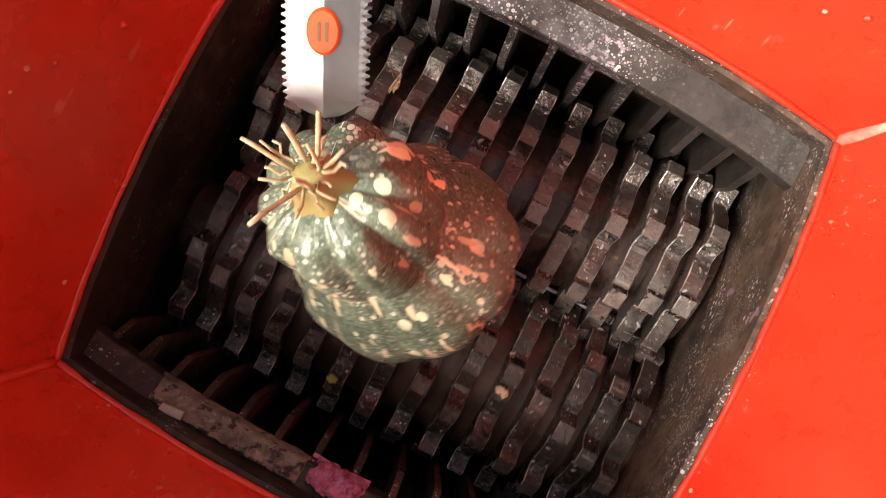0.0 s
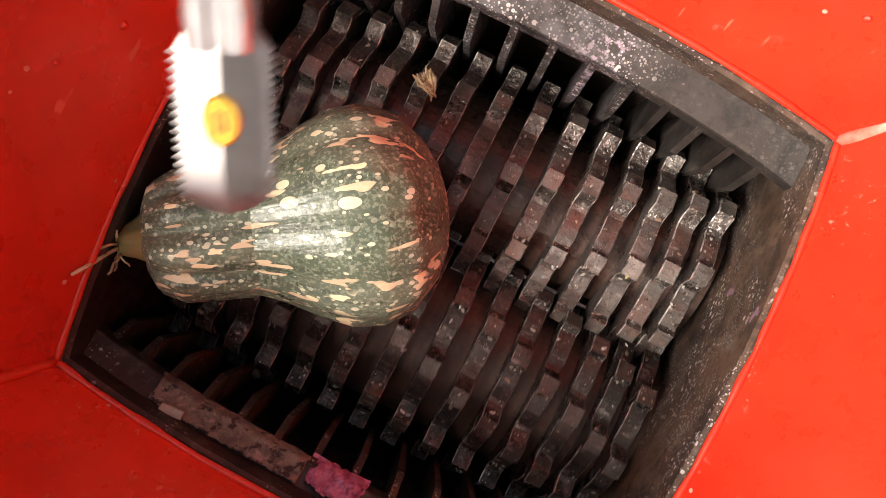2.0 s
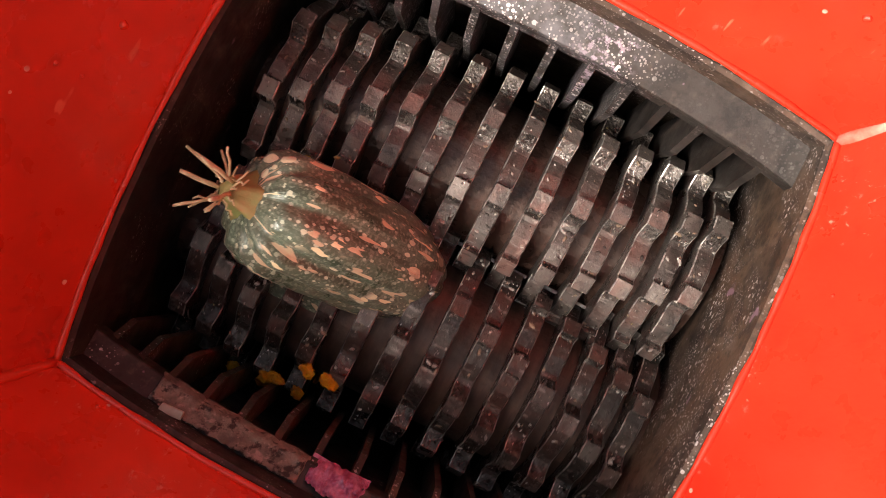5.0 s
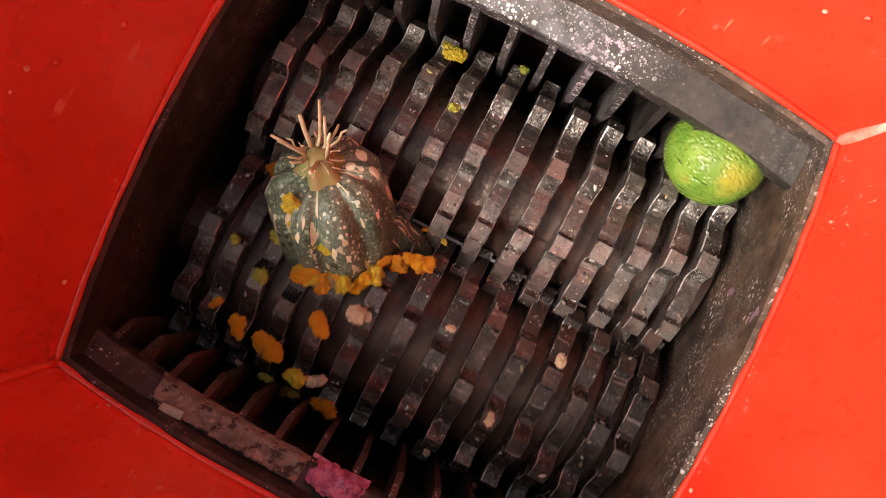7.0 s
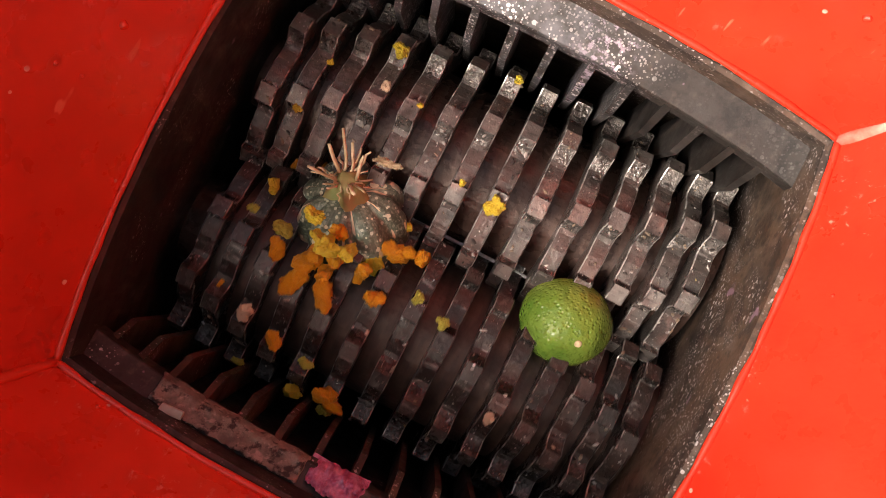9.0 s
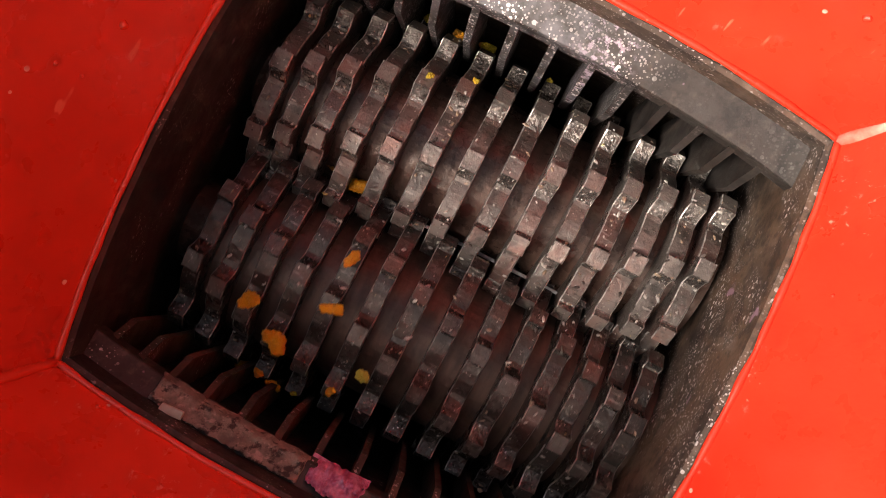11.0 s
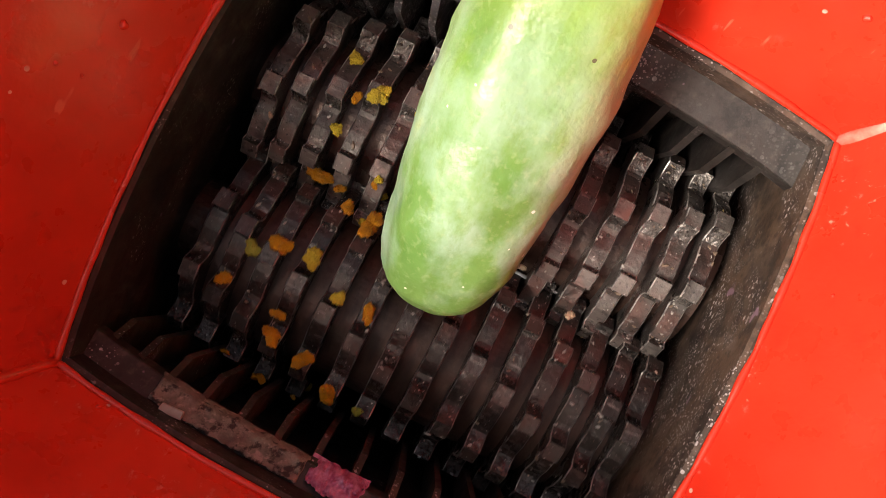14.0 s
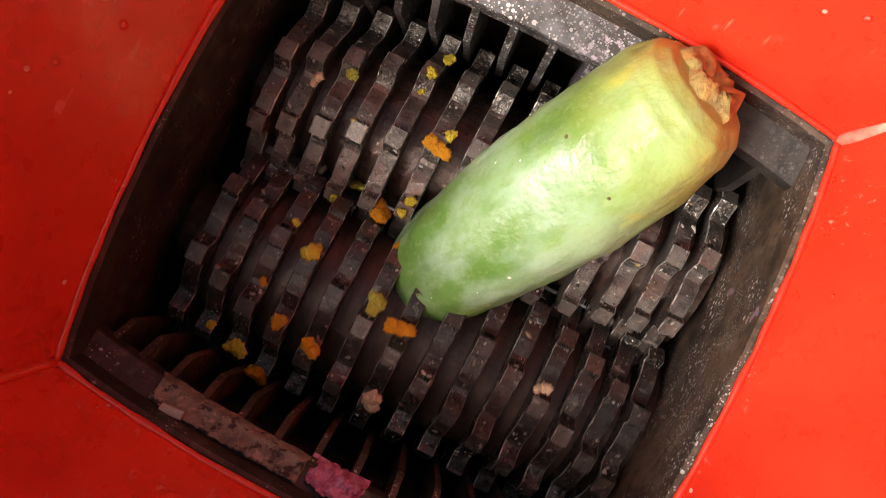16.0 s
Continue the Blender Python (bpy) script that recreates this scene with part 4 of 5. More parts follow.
# when, which shaft, and the scraps on it then: kind, place along the shaft, turn from the top, size
SHOWN = (
    (0.0, 1, [("S", -0.102, -12, 0.0079)]),
    (0.0, -1, [("P", 0.103, -1, 0.0056), ("G", -0.036, -35, 0.0048)]),
    (1.0, -1, [("O", -0.066, -37, 0.0062), ("P", 0.075, -51, 0.0035), ("O", 0.092, 19, 0.0028)]),
    (1.5, 1, [("S", -0.076, -50, 0.0128), ("P", -0.080, -26, 0.0028), ("P", -0.111, -23, 0.0033)]),
    (2.3, 1, [("S", -0.079, 3, 0.0111)]),
    (2.5, -1, [("P", -0.112, -19, 0.0070)]),
    (3.0, -1, [("Y", -0.004, -15, 0.0093), ("P", 0.105, -8, 0.0070), ("P", 0.177, 32, 0.0024)]),
    (3.5, 1, [("Y", -0.045, -8, 0.0074), ("Y", -0.042, -34, 0.0048), ("P", -0.166, -4, 0.0058), ("P", -0.080, -6, 0.0023), ("P", -0.105, -4, 0.0037)]),
    (3.5, -1, [("G", -0.066, -60, 0.0075), ("Y", -0.006, -62, 0.0045), ("O", -0.063, -1, 0.0065), ("P", 0.139, -39, 0.0084), ("P", 0.194, -13, 0.0070), ("P", 0.104, -23, 0.0033), ("P", 0.112, 18, 0.0033)]),
    (4.1, 1, [("Y", -0.146, -21, 0.0037)]),
    (4.1, -1, [("O", -0.083, -18, 0.0093), ("O", -0.097, -67, 0.0097), ("O", -0.058, -37, 0.0072), ("O", -0.062, -63, 0.0100), ("G", -0.118, -53, 0.0049)]),
    (5.3, -1, [("O", -0.130, -35, 0.0095), ("O", -0.096, -47, 0.0108), ("O", -0.088, -16, 0.0107), ("O", -0.061, -20, 0.0094), ("O", -0.059, 0, 0.0083), ("G", -0.075, -65, 0.0086), ("O", -0.037, 0, 0.0093)]),
    (5.9, -1, [("O", -0.130, -35, 0.0095), ("O", -0.096, -47, 0.0108), ("O", -0.088, -16, 0.0107), ("O", -0.061, -20, 0.0094), ("O", -0.059, 0, 0.0083), ("G", -0.075, -65, 0.0086)]),
    (6.5, -1, [("O", -0.164, -17, 0.0117), ("O", -0.135, -14, 0.0140), ("O", -0.098, -31, 0.0142), ("O", -0.068, -38, 0.0120), ("O", -0.070, -23, 0.0070), ("O", -0.067, -5, 0.0079), ("O", -0.142, 11, 0.0070), ("G", -0.131, -67, 0.0071), ("Y", -0.095, -61, 0.0115), ("Y", -0.063, -58, 0.0084), ("G", -0.166, -60, 0.0060), ("O", 0.001, 15, 0.0102), ("Y", -0.002, -15, 0.0033), ("O", -0.024, -12, 0.0033), ("P", 0.138, -42, 0.0068)]),
    (7.0, 1, [("Y", -0.073, -45, 0.0112), ("G", -0.047, -15, 0.0051), ("G", -0.008, -65, 0.0056), ("Y", -0.139, -55, 0.0040)]),
    (7.0, -1, [("O", -0.158, -25, 0.0061), ("O", -0.133, -32, 0.0100), ("O", -0.102, -34, 0.0155), ("Y", -0.068, -45, 0.0117), ("O", -0.034, -58, 0.0130), ("G", -0.096, -66, 0.0076), ("G", -0.063, -62, 0.0075), ("O", -0.067, -11, 0.0116), ("P", -0.079, 9, 0.0104), ("Y", -0.044, 18, 0.0093), ("O", -0.014, 33, 0.0119), ("O", -0.042, 29, 0.0059), ("P", -0.123, -61, 0.0050), ("P", 0.038, 11, 0.0042), ("P", 0.105, -14, 0.0058), ("P", -0.042, 2, 0.0116)]),
    (7.5, 1, [("Y", -0.038, -49, 0.0054)]),
    (7.5, -1, [("O", -0.159, -61, 0.0085), ("G", -0.127, -63, 0.0086), ("O", -0.103, -45, 0.0146), ("O", -0.067, -61, 0.0116), ("O", -0.034, -60, 0.0137), ("P", -0.135, -44, 0.0073), ("O", -0.070, -19, 0.0117), ("P", -0.049, 22, 0.0094), ("P", -0.029, -29, 0.0057), ("P", -0.035, -48, 0.0064), ("P", 0.133, -8, 0.0051), ("P", 0.074, 11, 0.0046)]),
    (8.0, -1, [("O", -0.173, -5, 0.0070), ("O", -0.109, -23, 0.0094), ("O", -0.103, -39, 0.0096), ("O", -0.066, -25, 0.0071), ("O", -0.038, -36, 0.0067), ("O", -0.140, -68, 0.0087), ("G", -0.099, -54, 0.0070), ("G", -0.066, -69, 0.0051), ("Y", -0.092, -17, 0.0047)]),
    (8.5, -1, [("O", -0.134, 14, 0.0105), ("O", -0.078, 13, 0.0093), ("O", -0.053, 15, 0.0105), ("O", -0.158, -11, 0.0056), ("O", -0.129, -19, 0.0047), ("O", -0.104, -23, 0.0080), ("O", -0.066, -28, 0.0130), ("O", -0.035, -32, 0.0124), ("O", -0.103, -63, 0.0126), ("O", -0.130, -56, 0.0100), ("O", -0.034, -58, 0.0099), ("G", 0.000, -48, 0.0059), ("G", 0.030, -54, 0.0060), ("G", -0.167, -44, 0.0063), ("P", 0.007, 11, 0.0056)]),
    (9.0, 1, [("S", -0.076, 20, 0.0117)]),
    (9.0, 1, [("Y", 0.024, 15, 0.0093), ("Y", -0.113, -28, 0.0080), ("P", -0.109, -10, 0.0051), ("Y", -0.008, -48, 0.0049), ("Y", -0.171, 16, 0.0037), ("Y", -0.162, -8, 0.0032), ("Y", -0.011, 12, 0.0033), ("Y", -0.075, -9, 0.0028)]),
    (9.0, -1, [("P", -0.133, -23, 0.0089), ("O", -0.100, -30, 0.0104), ("G", -0.125, -56, 0.0060), ("Y", -0.066, -57, 0.0104), ("O", -0.032, -51, 0.0136), ("G", -0.030, -62, 0.0085), ("P", 0.103, -15, 0.0061), ("G", -0.064, -31, 0.0066), ("O", -0.161, -15, 0.0033), ("O", -0.076, 1, 0.0116), ("Y", -0.082, 22, 0.0094)]),
    (10.2, -1, [("O", -0.132, -31, 0.0104), ("O", -0.098, -43, 0.0121), ("O", -0.090, -13, 0.0116), ("O", -0.063, -18, 0.0107), ("O", -0.068, 9, 0.0093)]),
    (10.9, -1, [("O", -0.132, -31, 0.0104), ("O", -0.098, -43, 0.0121), ("O", -0.063, -18, 0.0084), ("O", -0.068, 9, 0.0070)]),
    (11.5, 1, [("Y", -0.042, -2, 0.0032), ("Y", -0.080, 7, 0.0032), ("Y", -0.055, -61, 0.0065)]),
    (11.5, -1, [("G", -0.163, -52, 0.0089), ("O", -0.127, -22, 0.0103), ("O", -0.067, -36, 0.0086), ("O", -0.035, -48, 0.0088), ("O", -0.103, 5, 0.0060), ("O", -0.086, 3, 0.0069), ("Y", -0.064, 6, 0.0037), ("O", -0.032, 25, 0.0056), ("G", -0.013, 39, 0.0063), ("G", -0.001, -52, 0.0059), ("P", 0.138, -5, 0.0032), ("O", -0.153, -17, 0.0042)]),
    (12.0, 1, [("Y", -0.114, -17, 0.0084), ("O", -0.078, -2, 0.0079), ("Y", -0.051, -11, 0.0079), ("Y", -0.083, -24, 0.0047), ("Y", -0.047, -57, 0.0035), ("Y", 0.018, -5, 0.0032)]),
    (12.0, -1, [("O", -0.183, -18, 0.0065), ("O", -0.133, -30, 0.0090), ("O", -0.105, -30, 0.0123), ("O", -0.066, -40, 0.0149), ("O", -0.072, -9, 0.0056), ("O", -0.007, -22, 0.0052), ("G", -0.096, -63, 0.0086), ("G", -0.027, -53, 0.0099), ("G", -0.069, -63, 0.0070), ("P", 0.103, -4, 0.0065), ("P", 0.100, -15, 0.0070)]),
    (12.5, 1, [("Y", -0.047, -43, 0.0053), ("Y", -0.079, -67, 0.0041), ("P", -0.114, -23, 0.0070)]),
    (12.5, -1, [("O", -0.035, -18, 0.0121), ("O", -0.116, -15, 0.0084), ("G", -0.105, -44, 0.0083), ("G", -0.033, -65, 0.0107), ("G", -0.003, -59, 0.0070), ("O", -0.003, -29, 0.0057), ("G", -0.133, -64, 0.0061), ("O", -0.024, -24, 0.0085)]),
    (13.0, 1, [("Y", -0.131, -47, 0.0059), ("Y", -0.079, -7, 0.0046), ("O", -0.057, 48, 0.0059)]),
    (13.0, -1, [("O", -0.092, -17, 0.0105), ("O", -0.067, -20, 0.0129), ("O", -0.145, -47, 0.0110), ("Y", -0.116, -56, 0.0125), ("Y", -0.078, -66, 0.0092), ("Y", -0.134, -27, 0.0059)]),
    (13.5, 1, [("Y", -0.114, -35, 0.0057), ("P", -0.191, -7, 0.0032)]),
    (13.5, -1, [("O", -0.135, -12, 0.0116), ("O", -0.099, 15, 0.0084), ("O", -0.096, -21, 0.0084), ("O", -0.112, -15, 0.0056), ("O", -0.068, -26, 0.0122), ("O", -0.035, -32, 0.0095), ("O", -0.130, -53, 0.0104), ("Y", -0.099, -52, 0.0084), ("G", -0.150, -59, 0.0075), ("Y", -0.062, -64, 0.0066), ("O", -0.033, -64, 0.0071), ("P", 0.072, 2, 0.0074), ("P", 0.132, -18, 0.0051), ("P", 0.101, 28, 0.0033)]),
    (14.0, 1, [("P", -0.074, -15, 0.0051), ("Y", -0.073, -5, 0.0037), ("O", -0.081, 33, 0.0038)]),
    (14.0, -1, [("O", -0.160, -12, 0.0079), ("O", -0.102, -29, 0.0095), ("O", -0.103, -17, 0.0061), ("O", -0.067, -32, 0.0095), ("O", -0.034, -43, 0.0107), ("O", -0.100, -61, 0.0075), ("G", -0.002, -49, 0.0059)]),
    (14.5, 1, [("Y", -0.144, 18, 0.0065), ("Y", -0.110, 27, 0.0090), ("O", -0.127, 33, 0.0057), ("Y", -0.082, -22, 0.0042), ("Y", -0.139, -37, 0.0043), ("Y", -0.168, -29, 0.0038), ("Y", -0.045, -64, 0.0051)]),
    (14.5, -1, [("O", -0.143, -33, 0.0090), ("G", -0.166, -60, 0.0086), ("Y", -0.068, -41, 0.0092), ("O", -0.064, 0, 0.0037), ("O", -0.138, 12, 0.0037), ("O", -0.128, -19, 0.0037), ("G", 0.001, -60, 0.0065)]),
    (15.0, 1, [("Y", -0.111, -13, 0.0051), ("Y", -0.039, -67, 0.0056)]),
    (15.0, -1, [("O", -0.131, -33, 0.0081), ("O", -0.099, -39, 0.0120), ("O", -0.065, -55, 0.0149), ("G", -0.034, -58, 0.0100), ("G", -0.100, -66, 0.0076), ("G", -0.066, -60, 0.0075), ("P", -0.157, -23, 0.0056), ("O", -0.070, -14, 0.0042), ("G", -0.005, -27, 0.0047), ("P", 0.105, -27, 0.0066), ("G", 0.096, -43, 0.0058)]),
    (15.5, -1, [("O", -0.069, -15, 0.0140), ("Y", -0.101, -50, 0.0084), ("G", -0.031, -58, 0.0099), ("O", -0.002, -62, 0.0111), ("O", -0.038, -28, 0.0038), ("Y", -0.127, -41, 0.0039), ("P", 0.113, 11, 0.0056), ("P", -0.139, -2, 0.0069)]),
    (16.0, 1, [("O", -0.044, 4, 0.0111), ("Y", -0.073, -38, 0.0062), ("Y", -0.080, -26, 0.0057), ("G", -0.140, -8, 0.0056), ("P", -0.166, 1, 0.0060), ("Y", -0.048, 39, 0.0048), ("Y", -0.080, -15, 0.0033)]),
    (16.0, -1, [("P", 0.003, -37, 0.0120), ("O", -0.067, -24, 0.0108), ("O", -0.101, -20, 0.0084), ("O", -0.103, -61, 0.0126), ("Y", -0.129, -47, 0.0107), ("Y", -0.156, -38, 0.0048), ("O", -0.128, -6, 0.0046), ("P", 0.135, 8, 0.0070)]),
)


def motions():
    def spun(sign, y, phase, spin):
        return [(0.5 * i, pose(0, y, AXIS_Z, sign * (phase + spin * 0.5 * i))) for i in range(33)]
    walk(shaft_a, spun(1, AXIS_Y, PHASE_A, SPIN_A))
    walk(shaft_b, spun(-1, -AXIS_Y, PHASE_B, SPIN_B))
    walk(the_pumpkin, [
        (0.0, lying((-0.0778, -0.0005, 0.1150), (-0.0037, -0.0217, -0.0950), 40)),
        (0.1, lying((-0.0958, 0.0023, 0.0600), (0.0362, -0.0148, -0.1100), 35)),
        (0.2, lying((-0.1520, -0.0211, 0.0300), (0.0482, 0.0122, -0.0500), 30)),
        (0.3, lying((-0.1897, -0.0545, 0.0100), (0.0364, 0.0190, -0.0100), 25)),
        (0.5, lying((-0.1902, -0.0647, 0.0050), (0.0412, 0.0286, 0.0000), 20)),
        (0.6, lying((-0.2194, -0.0594, 0.0000), (0.0272, 0.0239, -0.0100), 15)),
        (0.7, lying((-0.2308, -0.0840, -0.0180), (0.0038, 0.0300, -0.0350), 5)),
        (0.8, lying((-0.2226, -0.0884, -0.0220), (-0.0132, 0.0341, -0.0620), 0)),
        (1.0, lying((-0.2036, -0.1062, -0.0220), (-0.0059, 0.0341, -0.0620), 0)),
        (1.5, lying((-0.2036, -0.1081, -0.0220), (-0.0155, 0.0262, -0.0640), 0)),
        (2.0, lying((-0.2072, -0.0972, -0.0240), (-0.0126, 0.0331, -0.0660), 0)),
        (2.5, lying((-0.2002, -0.0886, -0.0300), (-0.0081, 0.0265, -0.0800), 0)),
        (3.0, lying((-0.1939, -0.0848, -0.0340), (0.0005, 0.0195, -0.1050), 0)),
        (3.5, lying((-0.2074, -0.0845, -0.0500), (0.0033, 0.0045, -0.1040), -5)),
        (4.0, lying((-0.2027, -0.0751, -0.0480), (0.0203, -0.0063, -0.0760), -10)),
        (4.2, lying((-0.2009, -0.0745, -0.0440), (0.0230, -0.0125, -0.0780), -12)),
        (5.0, lying((-0.1582, -0.0337, -0.0200), (0.0196, -0.0372, -0.2000), -18)),
        (5.7, lying((-0.1322, 0.0064, -0.0200), (0.0006, -0.0459, -0.2400), -24)),
        (6.3, lying((-0.1337, 0.0392, -0.0300), (-0.0555, -0.0737, -0.2200), -30)),
        (6.5, lying((-0.1272, 0.0306, -0.0400), (-0.0561, -0.0808, -0.2330), -30)),
        (7.0, lying((-0.1175, 0.0114, -0.0580), (-0.0565, -0.0916, -0.2590), -34)),
        (7.5, lying((-0.0988, 0.0114, -0.0780), (-0.0461, -0.0974, -0.2780), -38)),
        (8.0, lying((-0.0965, 0.0055, -0.0960), (-0.0409, -0.1030, -0.2940), -42)),
        (8.5, lying((-0.0958, 0.0100, -0.1060), (-0.0400, -0.1033, -0.3010), -46)),
        (9.0, lying((-0.0972, 0.0057, -0.1160), (-0.0420, -0.1047, -0.3130), -50)),
        (9.2, lying((-0.0953, -0.0019, -0.1280), (-0.0424, -0.1078, -0.3290), -50)),
        (10.2, lying((-0.0874, -0.0062, -0.1900), (-0.0842, -0.0421, -0.4200), -54)),
        (11.0, lying((-0.0877, -0.0071, -0.3200), (-0.0880, -0.0346, -0.5500), -56)),
        (16.0, lying((-0.0936, -0.0076, -0.3800), (-0.0927, -0.0365, -0.6100), -56))])
    walk(the_bulb, [(0.0, pose(0, 0, 0)), (1.9, pose(0, 0, 0)), (2.5, pose(0, 0, -0.010)), (3.0, pose(0, 0, -0.024)), (3.5, pose(0, 0.014, -0.060)), (4.0, pose(0, 0.020, -0.110)), (4.2, pose(0, 0.020, -0.120)),
                    (5.0, pose(0.02, 0, -0.075)), (5.7, pose(0.06, 0, -0.06)), (6.5, pose(0.12, 0, -0.05)), (7.2, pose(0.15, 0, -0.06)), (16.0, pose(0.15, 0, -0.06))])
    walk(the_strip, [
        (0.0, lying((-0.0883, -0.0442, -0.3600), (0.0041, -0.0626, -0.4200), 0)),
        (4.2, lying((-0.0883, -0.0442, -0.3600), (0.0041, -0.0626, -0.4200), 0)),
        (5.4, lying((-0.0769, -0.0151, -0.1400), (0.0104, -0.0313, -0.1800), 0)),
        (6.5, lying((-0.0721, -0.0110, -0.1050), (0.0013, -0.0212, -0.1450), 0)),
        (7.0, lying((-0.0672, -0.0193, -0.1250), (0.0009, -0.0245, -0.1650), 0)),
        (7.5, lying((-0.0665, -0.0273, -0.1550), (-0.0033, -0.0297, -0.2000), 0)),
        (8.2, lying((-0.0698, -0.0349, -0.2500), (-0.0052, -0.0379, -0.3000), 0)),
        (9.2, lying((-0.0793, -0.0476, -0.4000), (-0.0061, -0.0449, -0.4600), 0)),
        (16.0, lying((-0.0891, -0.0535, -0.5200), (-0.0068, -0.0501, -0.5800), 0))])
    whole = [
        (0.0, pose(0.2387, 0.1980, 0.3000, 20, 0, 40)),
        (6.7, pose(0.2387, 0.1980, 0.3000, 20, 0, 40)),
        (6.8, pose(0.2092, 0.1678, 0.2200, 0, 0, 20)),
        (6.9, pose(0.1879, 0.1615, 0.1000, -20, 0, 10)),
        (7.0, pose(0.1717, 0.1759, -0.0850, -40, 0, 0)),
        (7.1, pose(0.1539, 0.1740, -0.0900, -52, 0, 0)),
        (7.2, pose(0.1404, 0.1700, -0.0800, -62, 0, 0)),
        (7.4, pose(0.1243, 0.1572, -0.0780, -86, 0, 0))]
    walk(the_lime, whole + [
        (7.5, pose(0.1290, 0.1561, -0.1000, -80, 0, 0)),
        (7.6, pose(0.1338, 0.1458, -0.0950, -74, 0, 0)),
        (7.7, pose(0.1337, 0.1198, -0.0800, -52, 0, 0)),
        (7.8, pose(0.1347, 0.1105, -0.0780, -45, 0, 0)),
        (8.0, pose(0.1346, 0.0895, -0.0780, -32, 0, 0)),
        (8.3, pose(0.1340, 0.0547, -0.0840, -14, 0, 0)),
        (8.6, pose(0.1316, 0.0206, -0.0980, 5, 0, 0)),
        (8.8, pose(0.1298, 0.0059, -0.1100, 12, 0, 0)),
        (9.0, pose(0.1300, -0.0078, -0.1350, 18, 0, 0)),
        (9.2, pose(0.1302, -0.0073, -0.1800, 22, 0, 0)),
        (9.5, pose(0.1230, -0.0050, -0.2500, 20, 0, 0)),
        (10.4, pose(0.1221, 0.0076, -0.5500, 20, 0, 0)),
        (16.0, pose(0.1428, 0.0089, -0.7400, 20, 0, 0))])
    walk(lost_half, whole + [
        (7.5, pose(0.1538, 0.1746, -0.2000, -74, 0, 0)),
        (7.7, pose(0.1937, 0.2199, -0.4000, -74, 0, 0)),
        (16.0, pose(0.2188, 0.2426, -0.7400, -74, 0, 0))])
    walk(the_melon, [
        (0.0, lying((0.1792, 0.2695, 0.2800), (0.1571, 0.2790, 0.3600), 0)),
        (12.2, lying((0.1792, 0.2695, 0.2800), (0.1571, 0.2790, 0.3600), 0)),
        (12.4, lying((0.1525, 0.2581, 0.1600), (0.2058, 0.3333, 0.2500), 0)),
        (12.5, lying((0.0838, 0.1818, 0.0700), (0.1562, 0.2807, 0.2000), 0)),
        (12.6, lying((0.0522, 0.0837, 0.0000), (0.1010, 0.2590, 0.1600), 0)),
        (12.8, lying((0.0272, -0.0012, -0.0600), (0.0550, 0.2361, 0.1300), 0)),
        (13.0, lying((0.0231, -0.0061, -0.0650), (0.0133, 0.2233, 0.1200), 0)),
        (13.3, lying((0.0210, -0.0124, -0.0650), (-0.0089, 0.2158, 0.1200), -4)),
        (13.5, lying((0.0205, -0.0154, -0.0680), (-0.0296, 0.2052, 0.1200), -8)),
        (13.8, lying((0.0122, -0.0229, -0.0700), (0.0059, 0.2196, 0.1200), -8)),
        (14.0, lying((0.0083, -0.0447, -0.0800), (-0.0057, 0.2401, 0.1050), -8)),
        (14.5, lying((-0.0020, -0.0518, -0.0900), (0.0634, 0.2322, 0.0850), -10)),
        (15.0, lying((-0.0051, -0.0557, -0.1050), (0.0556, 0.2307, 0.0680), -12)),
        (15.5, lying((-0.0092, -0.0484, -0.1350), (0.1029, 0.2174, 0.0450), -14)),
        (16.0, lying((-0.0088, -0.0538, -0.1850), (0.1164, 0.1867, 0.0200), -16))])
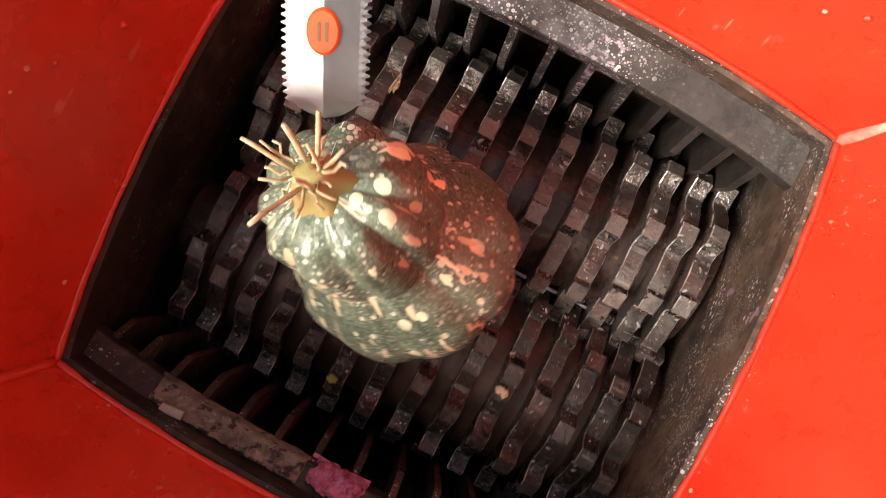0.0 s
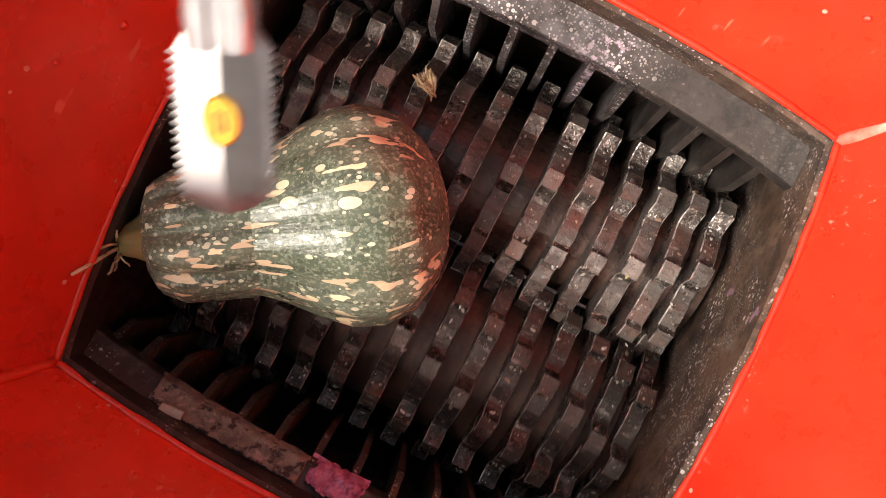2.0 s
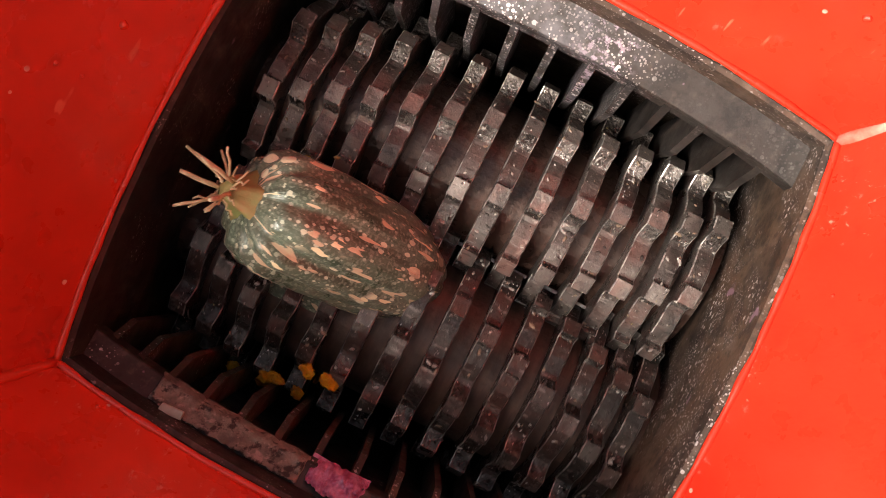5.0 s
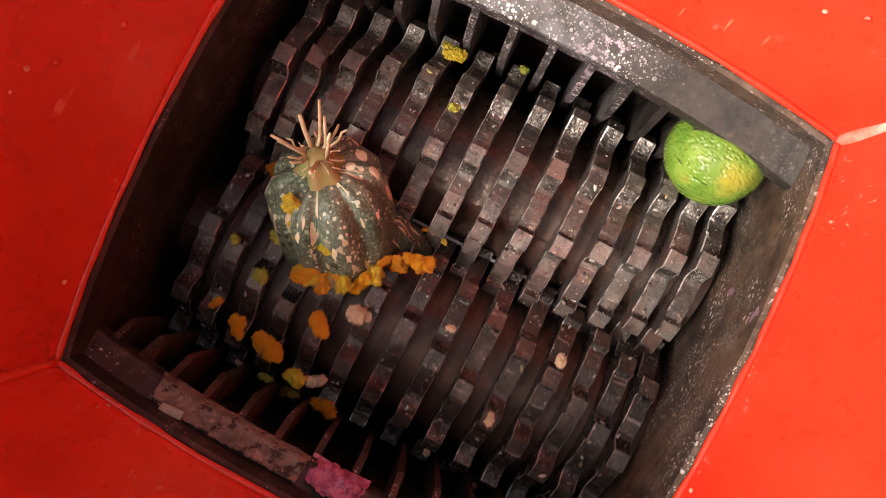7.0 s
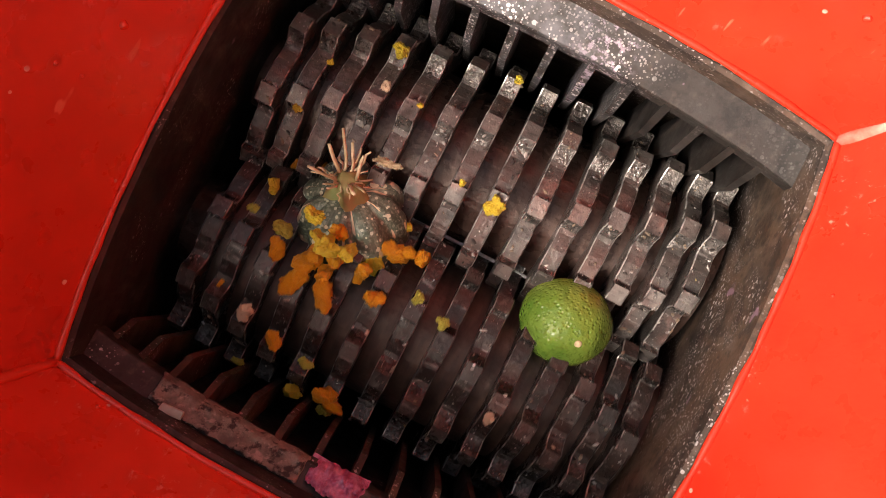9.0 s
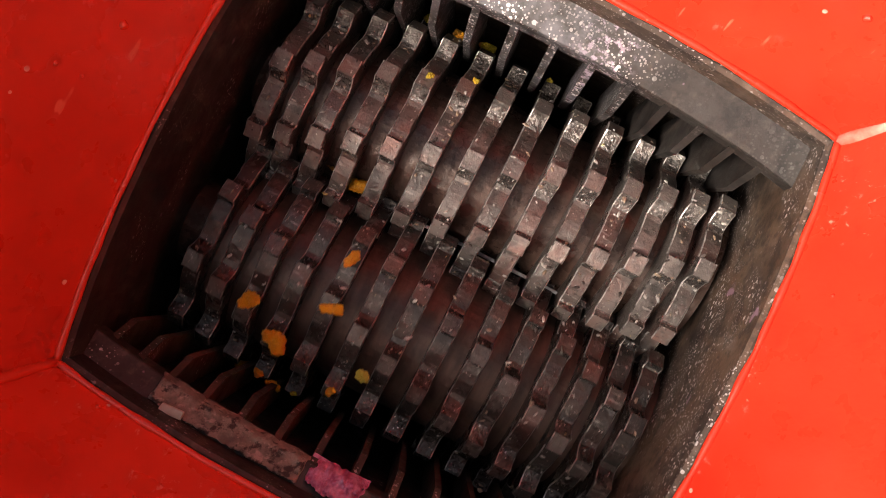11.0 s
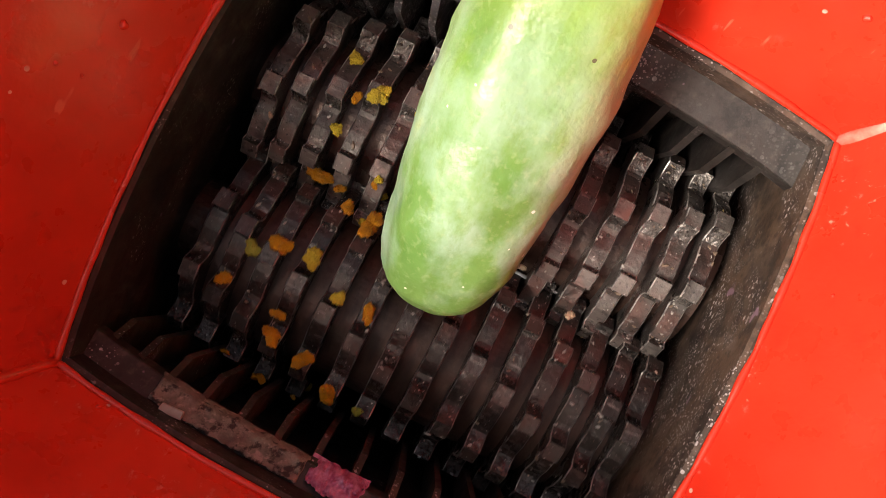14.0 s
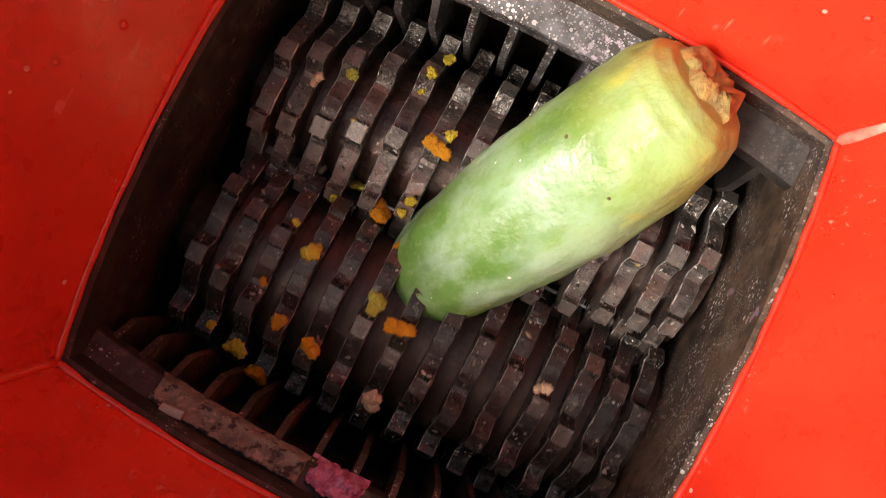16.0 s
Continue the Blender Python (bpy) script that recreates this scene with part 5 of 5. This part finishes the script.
    walk(the_tongs, [
        (0.0, lying((-0.1009, 0.0405, 0.1000), (-0.1636, 0.1904, 0.1700), 180, 0)),
        (0.1, lying((-0.0949, 0.0475, 0.0900), (-0.1596, 0.1924, 0.1700), 180, 0)),
        (0.2, lying((-0.0637, 0.0495, 0.0900), (-0.1383, 0.2000, 0.1700), 180, 0)),
        (0.3, lying((-0.0572, 0.0428, 0.0900), (-0.1277, 0.1921, 0.1700), 165, 0)),
        (0.4, lying((-0.1422, 0.0506, 0.1000), (-0.1893, 0.1915, 0.1800), 110, 0)),
        (0.5, lying((-0.1688, 0.0288, 0.1000), (-0.2124, 0.1746, 0.1800), 60, 0)),
        (0.6, lying((-0.1969, -0.0085, 0.1000), (-0.2341, 0.1461, 0.1800), 20, 0)),
        (0.7, lying((-0.2179, -0.0620, 0.1000), (-0.2517, 0.1047, 0.1800), 30, 0)),
        (0.8, lying((-0.2149, -0.0908, 0.1000), (-0.2514, 0.0797, 0.1800), 84, 0)),
        (1.0, lying((-0.2142, -0.1029, 0.1000), (-0.2518, 0.0692, 0.1800), 84, 0)),
        (1.1, lying((-0.2110, -0.1250, 0.0900), (-0.2512, 0.0546, 0.1700), 10, 0)),
        (1.2, lying((-0.2053, -0.1300, 0.0900), (-0.2433, 0.0520, 0.1700), 0, 0)),
        (1.4, lying((-0.1862, -0.1231, 0.0900), (-0.2288, 0.0561, 0.1700), 0, 0)),
        (1.5, lying((-0.1797, -0.0912, 0.0900), (-0.2329, 0.0805, 0.1700), 0, 0)),
        (1.7, lying((-0.1703, -0.0824, 0.0900), (-0.2277, 0.0832, 0.1700), 0, 0)),
        (1.9, lying((-0.1522, -0.0640, 0.0900), (-0.2159, 0.0958, 0.1700), 0, 0)),
        (2.0, lying((-0.1136, -0.0339, 0.1500), (-0.1840, 0.1299, 0.2200), 5, 0)),
        (2.1, lying((-0.0936, 0.0278, 0.1400), (-0.1550, 0.1824, 0.2200), 30, 0)),
        (2.2, lying((-0.1016, 0.0634, 0.1000), (-0.1572, 0.2046, 0.1800), 50, 0)),
        (2.4, lying((-0.1249, 0.1399, 0.1200), (-0.1700, 0.2569, 0.1900), 60, 0)),
        (3.0, lying((-0.1511, 0.1959, 0.1400), (-0.1928, 0.3038, 0.2000), 60, 0)),
        (16.0, lying((-0.1511, 0.1959, 0.1400), (-0.1928, 0.3038, 0.2000), 60, 0))])
    for n, (kind, size, roll, x, y, z) in enumerate(PRESSED):
        ob = new(NAMES[kind], SHAPES[kind][n % 5])
        tagged(ob, KINDS[kind][1].replace("on the cutters", "squeezed out beside the pumpkin"), "scrap", "shredded scraps on the cutters")
        ob.scale = (size, size, size)
        low = 0.10
        sx, sy, sz = (0.028, -0.018, -0.030) if n in (0, 1, 3, 4) else (0.0, 0.0, 0.0)
        walk(ob, [(0.0, pose(x, y, z - 0.22, roll, 20, 50 * n)), (4.6, pose(x, y, z - 0.22, roll, 20, 50 * n)), (5.6, pose(x - 0.01, y - 0.005, z, roll, 20, 50 * n)),
                  (6.5, pose(x, y, z, roll, 15, 50 * n)), (7.0, pose(x + 0.3 * sx, y + 0.6 * sy, z + 0.5 * sz, roll, 10, 50 * n)),
                  (8.0, pose(x + sx - 0.004, y + sy + 0.004, z + sz + 0.002, roll + 12, 0, 50 * n)), (9.2, pose(x + sx - 0.003, y + sy + 0.008, z + sz - 0.004, roll + 20, 0, 50 * n)),
                  (10.2, pose(x, y + 0.02, z - low, roll + 40, 0, 50 * n)), (11.0, pose(x, 0.0, -0.5, roll + 60, 0, 50 * n)), (16.0, pose(x, 0.0, -0.75, roll + 60, 0, 50 * n))])
    index = 0
    for t, sign, scraps in SHOWN:
        for kind, x, turn, size in scraps:
            carried_round(sign, t, x, turn, kind, size, index)
            index += 1


motions()
